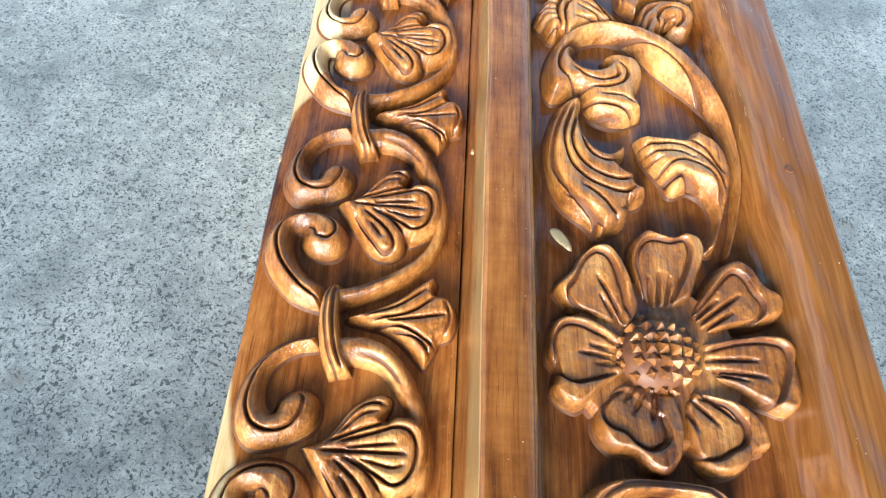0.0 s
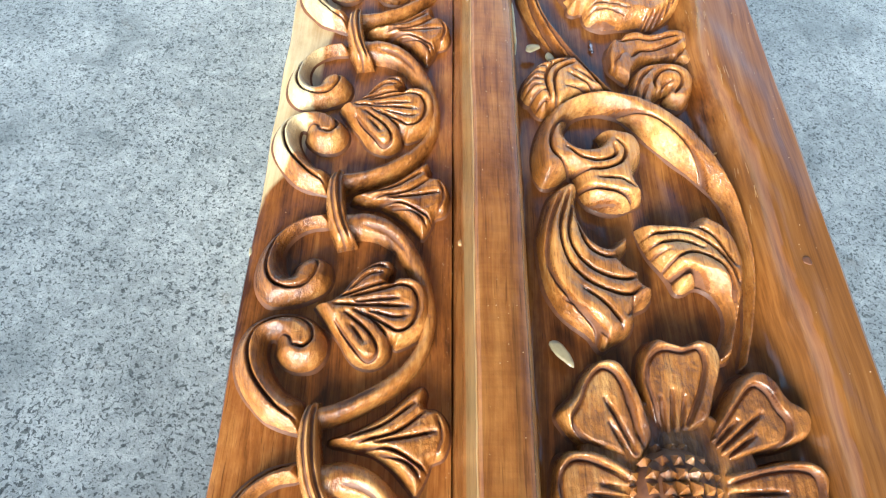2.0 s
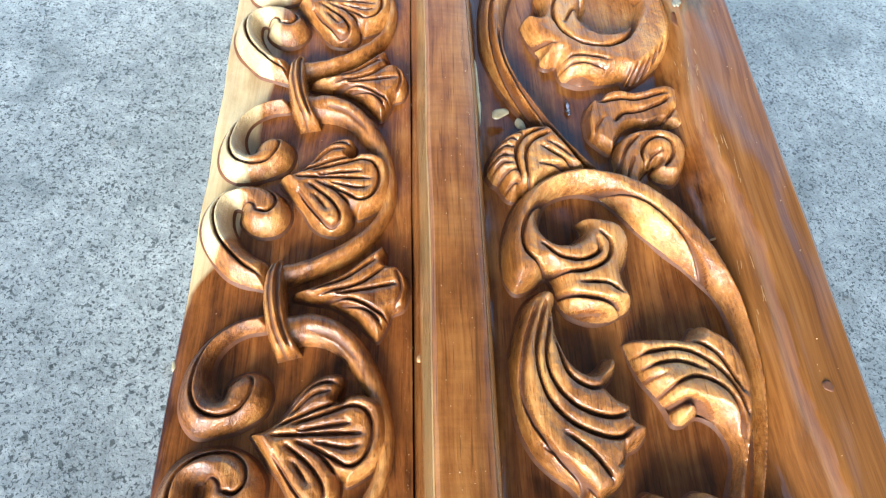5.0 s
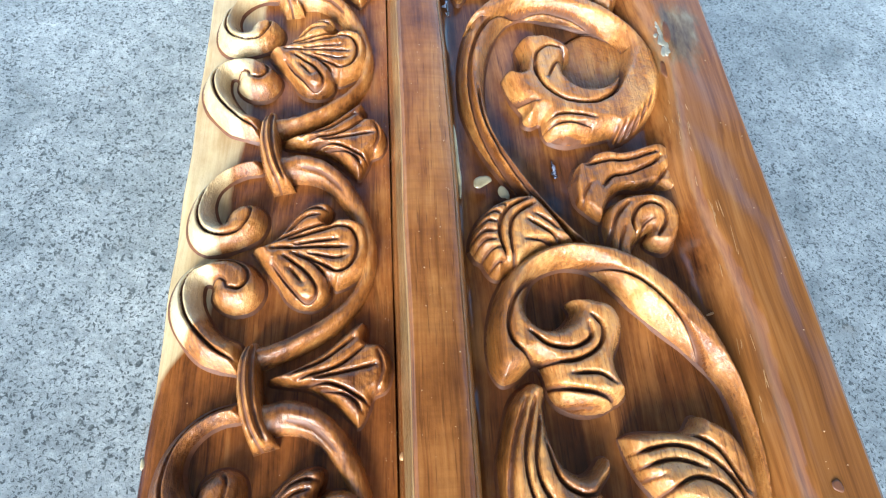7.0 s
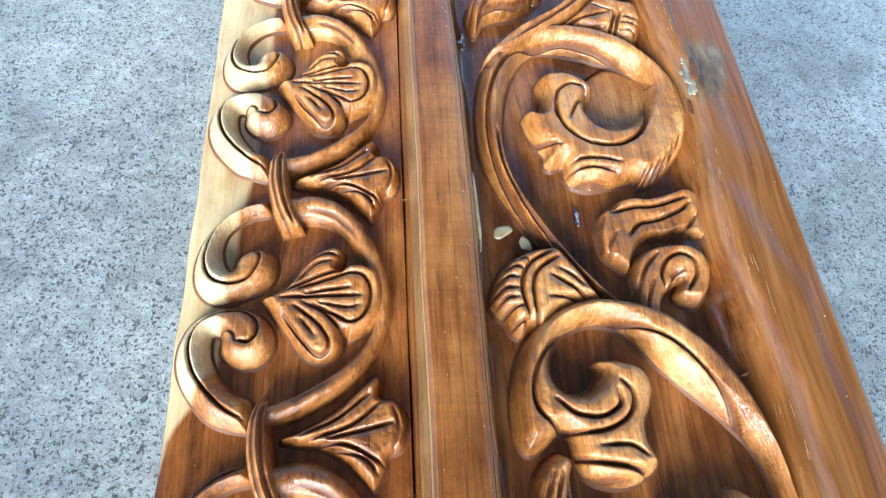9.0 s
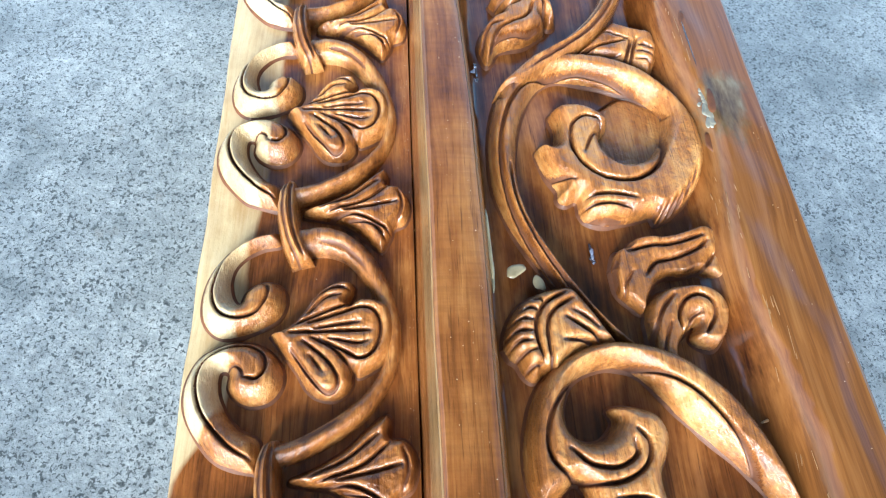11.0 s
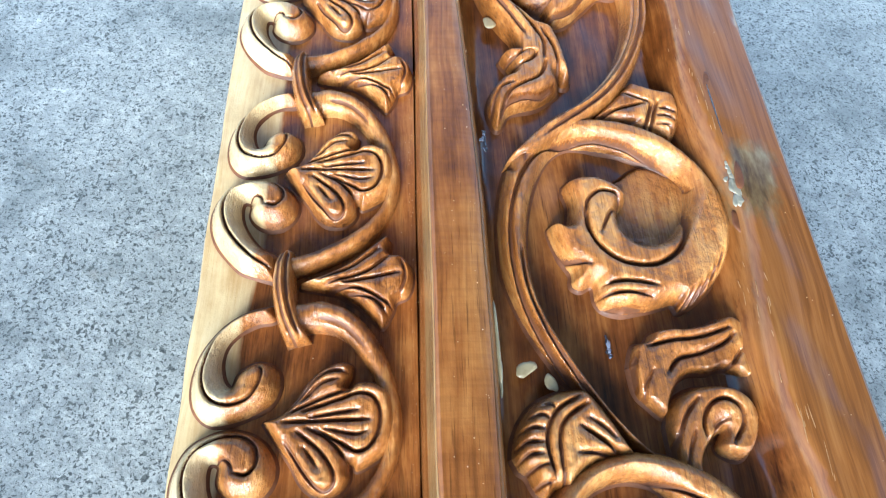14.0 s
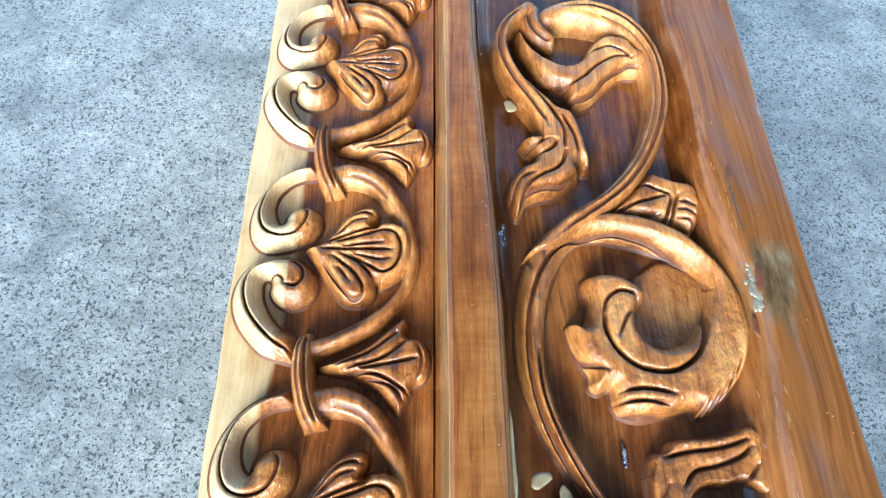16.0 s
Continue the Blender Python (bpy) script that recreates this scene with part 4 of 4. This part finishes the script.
flag_lines.append(([(87.5, 300.2), (85.6, 294), (85.7, 286.5)], 1.8))
flag_lines.append(([(91.4, 293.9), (87.9, 288), (88.2, 282.1)], 1))
leaf_h = carve("flag_leaf", flag, flag_lines, DEEP, 7.5, post, 2.0, 0.9, "waved leaf with a rolled edge", swell=[(106, 296, 8, -2.2), (100, 306, 4, 1.5), (116, 308, 5, 1.5)])
curl = [(93.5, 275.6), (95.7, 282.5), (100.5, 286.8), (108.3, 288.9), (116.6, 288.3), (121.8, 284), (123.5, 277.4), (121.1, 270.2), (116.5, 265.5), (110.6, 266.5), (108.3, 269.5), (111.3, 274), (105.7, 269.8), (102.3, 264.1), (101.6, 255.5), (96.8, 258.8), (94.2, 265.4)]
curl_lines = []
curl_lines.append(([(104.5, 270), (103.8, 275.6), (107, 281.6), (112.1, 283.6), (116, 280.6), (116.1, 275.3), (112.3, 269.8)], 2.2))
curl_lines.append(([(107.4, 271.4), (108.5, 275.5), (111.6, 277.3)], 2))
curl_lines.append(([(94.4, 260.5), (94.4, 268.5), (98, 277.7), (103.7, 284.1)], 1.6))
curl_lines.append(([(96.4, 259.5), (97.3, 266.6), (100.5, 273.8)], 1.2))
carve("curl", curl, curl_lines, DEEP, 9.0, leaf_h, 3.0, 1.0, swell=[(108, 276, 4, -1.6), (117, 280, 5, 1.2)])
small_bud = [(85.4, 397.6), (92.9, 405.3), (99.9, 412.7), (103.4, 415.9), (107.8, 414.8), (113.3, 412.5), (119.1, 411.2), (122.7, 408.0), (123.5, 401.2), (122.1, 394.2), (118.7, 389.0), (115.9, 386.4), (112.5, 388.6), (109.4, 390.3), (102.8, 391.7), (93.9, 393.4), (86.1, 394.8)]
small_bud_lines = []
small_bud_lines.append(([(86.3, 394.4), (94.8, 399.0), (107.4, 403.0)], 2.3))
small_bud_lines.append(([(88.1, 391.9), (96.2, 393.9), (104.4, 394.8)], 2.2))
small_bud_lines.append(([(98.5, 408.7), (104.9, 405.6), (109.9, 402.8), (107.8, 395.9), (105.1, 387.2)], 2.2))
small_bud_lines.append(([(113.1, 404.0), (110.0, 396.0), (108.1, 385.5)], 2.2))
small_bud_lines.append(([(113.5, 400.3), (116.3, 400.3), (118.9, 398.8)], 1.8))
small_bud_lines.append(([(112.2, 396.8), (115.3, 396.6), (118.6, 394.9)], 1.8))
small_bud_lines.append(([(111.1, 393.2), (114.3, 392.7), (117.6, 391.0)], 1.8))
small_bud_lines.append(([(110.2, 389.8), (113.2, 388.9), (115.7, 387.2)], 1.8))
carve("bud", small_bud, small_bud_lines, DEEP, 10.5, post, 4.4, 1.2, "ribbed bud with a combed cap")
scroll_j = ribbon("upper_scroll", [(58, 374.9), (70.8, 385.3), (85.2, 395.2), (99.7, 409.3), (111.2, 429.3), (118, 450.8), (118.5, 473.7), (114.1, 491), (105.5, 504.6), (93, 512.4), (76.9, 513.5), (64, 508)],
       [(48.5, 375.2), (65, 392.2), (79.4, 402.1), (92.7, 415.9), (102.4, 433.4), (108.5, 453.6), (108.9, 475), (100.8, 490.4), (88.5, 497.1), (75.4, 498.4), (66, 496.1), (60, 498)], DEEP, [11, 12, 12, 12.5, 13, 13, 12.5, 12, 8], post, cuts=[(0.42, 1.6, 0.03, 0.95), (0.72, 1.1, 0.1, 0.9)], caps=(0.02, 0.03), label="upper scroll stem rising from the large one")
ribbon("stem", [(56.7, 511.7), (45.3, 498.1), (41.2, 481.8), (44.4, 465.1), (51.9, 449.9), (57.8, 438.8), (58.3, 429.9)],
       [(66, 510.3), (52.1, 492.9), (49.4, 478.7), (54.7, 462.2), (63.5, 449.7), (69.7, 437.7), (70, 428.8)], DEEP, [9, 11, 12, 12, 11, 10], scroll_j, cuts=[(0.4, 1.6, 0.03, 0.95)], caps=(0.03, 0))
hanging = [(69.6, 449.2), (75.6, 446.3), (78.5, 438.6), (80.1, 429.7), (80.9, 419.5), (77.5, 416.9), (74.4, 419.3), (75.2, 413.7), (70.5, 409.1), (64.4, 405.4), (57.3, 403.4), (52.8, 401.1), (50.2, 396.0), (47.6, 394.4), (45.6, 398.6), (44.6, 404.7), (46.1, 411.5), (49.7, 417.2), (55.1, 420.5), (54.9, 424.2), (52.8, 427.7), (51.3, 431.2), (54.8, 433.4), (59.7, 434.1), (62.5, 438.7), (60.6, 445.8), (56.1, 451.6), (52.6, 458.2), (51.2, 465.4), (57.0, 464.0), (63.3, 457.0)]
hanging_lines = []
hanging_lines.append(([(50.8, 456.0), (56.2, 445.3), (61.3, 436.9), (61.7, 431.0), (57.9, 427.1), (52.0, 426.7)], 2.2))
hanging_lines.append(([(54.0, 422.4), (60.1, 422.6), (65.1, 426.5), (66.5, 431.8)], 2.2))
hanging_lines.append(([(50.0, 399.8), (52.9, 407.0), (57.8, 411.1), (63.7, 414.1), (67.6, 418.3), (69.5, 424.0)], 2.2))
hanging_lines.append(([(48.6, 395.8), (51.5, 402.7), (57.3, 406.0), (65.4, 407.8), (72.0, 412.4)], 2.2))
hanging_lines.append(([(45.8, 397.1), (46.9, 404.1), (49.9, 409.6), (54.9, 412.4)], 1.9))
hanging_lines.append(([(69.8, 441.8), (73.6, 431.4), (74.8, 421.4), (76.6, 414.1)], 2.0))
hanging_lines.append(([(56.1, 457.5), (64.6, 445.6), (69.4, 435.1), (69.0, 425.5)], 1.6))
carve("lobe", hanging, hanging_lines, DEEP, 11.5, scroll_j, 5.0, 1.1)
crescent = [(86.5, 486.9), (92.4, 491.9), (100.5, 492.2), (106.8, 488.9), (110.2, 483.3), (114.2, 484.9), (116.6, 481.1), (114.3, 475.4), (108.2, 471.7), (101.6, 471.1), (96.3, 466.8), (89.4, 459.3), (84.2, 453.9), (77.3, 450.8), (73.5, 452.9), (72.5, 458.0), (66.8, 459.7), (60.8, 464.5), (56.1, 473.1), (52.8, 483.3), (52.4, 493.4), (56.4, 493.5), (60.0, 484.4), (66.0, 477.6), (74.5, 473.5), (81.5, 478.2)]
crescent_lines = []
crescent_lines.append(([(52.7, 482.5), (57.0, 470.0), (63.8, 461.7), (72.8, 459.4), (80.8, 464.0), (88.0, 471.3), (96.4, 476.7), (104.7, 477.1)], 2.3))
crescent_lines.append(([(65.1, 456.6), (73.8, 452.4), (83.6, 456.0), (92.4, 466.1), (101.5, 473.2), (108.8, 473.8)], 2.2))
crescent_lines.append(([(86.4, 479.8), (94.6, 482.9), (100.7, 480.4), (104.5, 476.1)], 1.8))
crescent_lines.append(([(73.1, 449.6), (79.2, 449.8), (85.9, 454.8)], 1.4))
carve("crescent", crescent, crescent_lines, DEEP, 11.5, scroll_j, 5.0, 1.1)
ribbon("lobe", [(54.7, 507.1), (56.8, 490.6), (70.3, 481.3)],
       [(66.9, 511.5), (66.6, 498.3), (72.2, 487.7)], DEEP, [8, 10, 9], scroll_j, cuts=[(0.4, 1.5, 0.1, 0.9)], caps=(0.05, 0.15), full=2.4)

# ---- filler, scuffs, knots and varnish beads ----
patch("filler", 49.5, 295, 197.4, 3.4, 2.6, 20, 0.5, FILLER, post, "pale filler spot", 1)
patch("filler", 57.5, 290.5, 196.6, 1.7, 3.4, 15, 0.5, FILLER, post, "pale filler spot", 2)
patch("filler", 51, 146, 196.4, 2.2, 6.0, 32, 0.6, FILLER, post, "pale filler spot", 3)
patch("filler", 48.5, 451, 196.6, 3.0, 3.0, 0, 0.5, FILLER, post, "pale filler spot", 4)
patch("filler", 39.6, 301, 205.0, 0.9, 12, 1, 0.9, FILLER, post, "pale filler streak", 5)
patch("filler", 40.2, 291, 202.5, 0.85, 6, 0, 0.9, FILLER, post, "pale filler streak", 6)
patch("scuff_streak", 128, 241, bowl_top(128, 241), 2.8, 0.5, 14, 0.4, SCUFF, post, "pale scratch in the varnish", 7)
patch("chip", 17.6, 200, 176.6, 1.0, 1.7, 0, 1.0, SCUFF, post, "pale chip", 8)


def cluster(name, x, y, z, rx, ry, n, size, mats, label, seed):
    """An uneven patch made of many small ones that overlap."""
    r = random.Random(seed)
    for k in range(n):
        u, v = r.gauss(0, 0.45), r.gauss(0, 0.45)
        patch(name, x + u * rx, y + v * ry, z + 0.2 * r.random(), size * r.uniform(0.5, 1.3), size * r.uniform(0.8, 2.6), r.uniform(-25, 25), 0.35, mats[k % len(mats)], post, label, seed + k)


# pale scuffs; those at y 385 to 470 also paint in a gloss streak
rng = random.Random(21)
for k in range(44):
    y = rng.uniform(205, 335) if k % 3 else rng.uniform(385, 470)
    x = 131.5 - (y - 250) * 0.03 + rng.gauss(0, 1.6)
    patch("scuff_streak", x, y, bowl_top(x, y) - 0.05, rng.uniform(0.06, 0.16), rng.uniform(0.8, 5.5), rng.uniform(-9, 7), 0.16, SCUFF, post, "", 30 + k)


cluster("resin_spot", 41.4, 382.5, 200.2, 1.0, 7.0, 12, 0.55, [RESIN, BEAD_BLUE], "dark glossy resin spot", 200)
cluster("resin_spot", 79.8, 303.4, DEEP + 0.6, 1.4, 5.0, 12, 0.55, [RESIN, BEAD_BLUE], "dark glossy resin spot", 220)

# the eye of the knot, with grey resin round it, and the crack and stains that run on from it
patch("knot_eye", 133.2, 363, bowl_top(133.2, 363) - 0.1, 2.0, 5.5, -8, 0.3, STAIN_SHADE, post, "dark eye of the knot", 61)
cluster("knot_filler", 131.6, 362, bowl_top(131.6, 362), 2.4, 12, 22, 1.3, [FILLER_GREY], "grey resin filling round the knot", 260)
patch("stain", 131.0, 346, bowl_top(131.0, 346) - 0.15, 2.2, 4.5, 12, 0.3, STAIN_SHADE, post, "dark stain under the knot", 62)
patch("crack", 131.2, 396, bowl_top(131.2, 396), 0.35, 13, 2, 0.2, RESIN, post, "thin dark crack running on from the knot", 63)
patch("stain", 131.6, 408, bowl_top(131.6, 408) - 0.1, 1.6, 6.0, -6, 0.25, STAIN_SHADE, post, "dark stain beside the crack", 64)
patch("knot_eye", 143.0, 180.5, 209.0, 1.5, 2.0, 0, 0.2, STAIN_SHADE, post, "small dark knot in the margin", 65)
patch("chip", -74.2, 206, LOW - 1.2, 1.0, 2.0, 0, 1.0, FILLER, post, "pale chip on the border's edge", 67)


def beads():
    """Small dried drops of varnish and dust along the foot of the rail and over the panel."""
    rng = random.Random(11)
    verts, faces = [], []
    for i in range(520):
        y = rng.uniform(20, 600)
        pick = rng.random()
        if pick < 0.5:
            x, z = rng.gauss(14.6, 1.2), LOW + 0.1
        elif pick < 0.75:
            x, z = rng.uniform(22, 36), 211.05
        elif pick < 0.9:
            x, z = rng.uniform(138, 153), 209.1
        else:
            x, z = rng.uniform(-74, 12), LOW
        r = rng.uniform(0.08, 0.26)
        k = len(verts)
        for q, h in ((1.0, -0.3), (0.7, 0.6)):
            verts += [((x + r * q * math.cos(a * math.tau / 6)) * 0.001, (y + r * q * math.sin(a * math.tau / 6)) * 0.001, (z + r * h) * 0.001) for a in range(6)]
        verts.append((x * 0.001, y * 0.001, (z + r) * 0.001))
        for a in range(6):
            b = (a + 1) % 6
            faces += [(k + a, k + b, k + 6 + b, k + 6 + a), (k + 6 + a, k + 6 + b, k + 12)]
    return tagged(link("varnish_beads", verts, faces, [BEAD], post, "tiny dried drops of varnish"), kind="stuff")


beads()
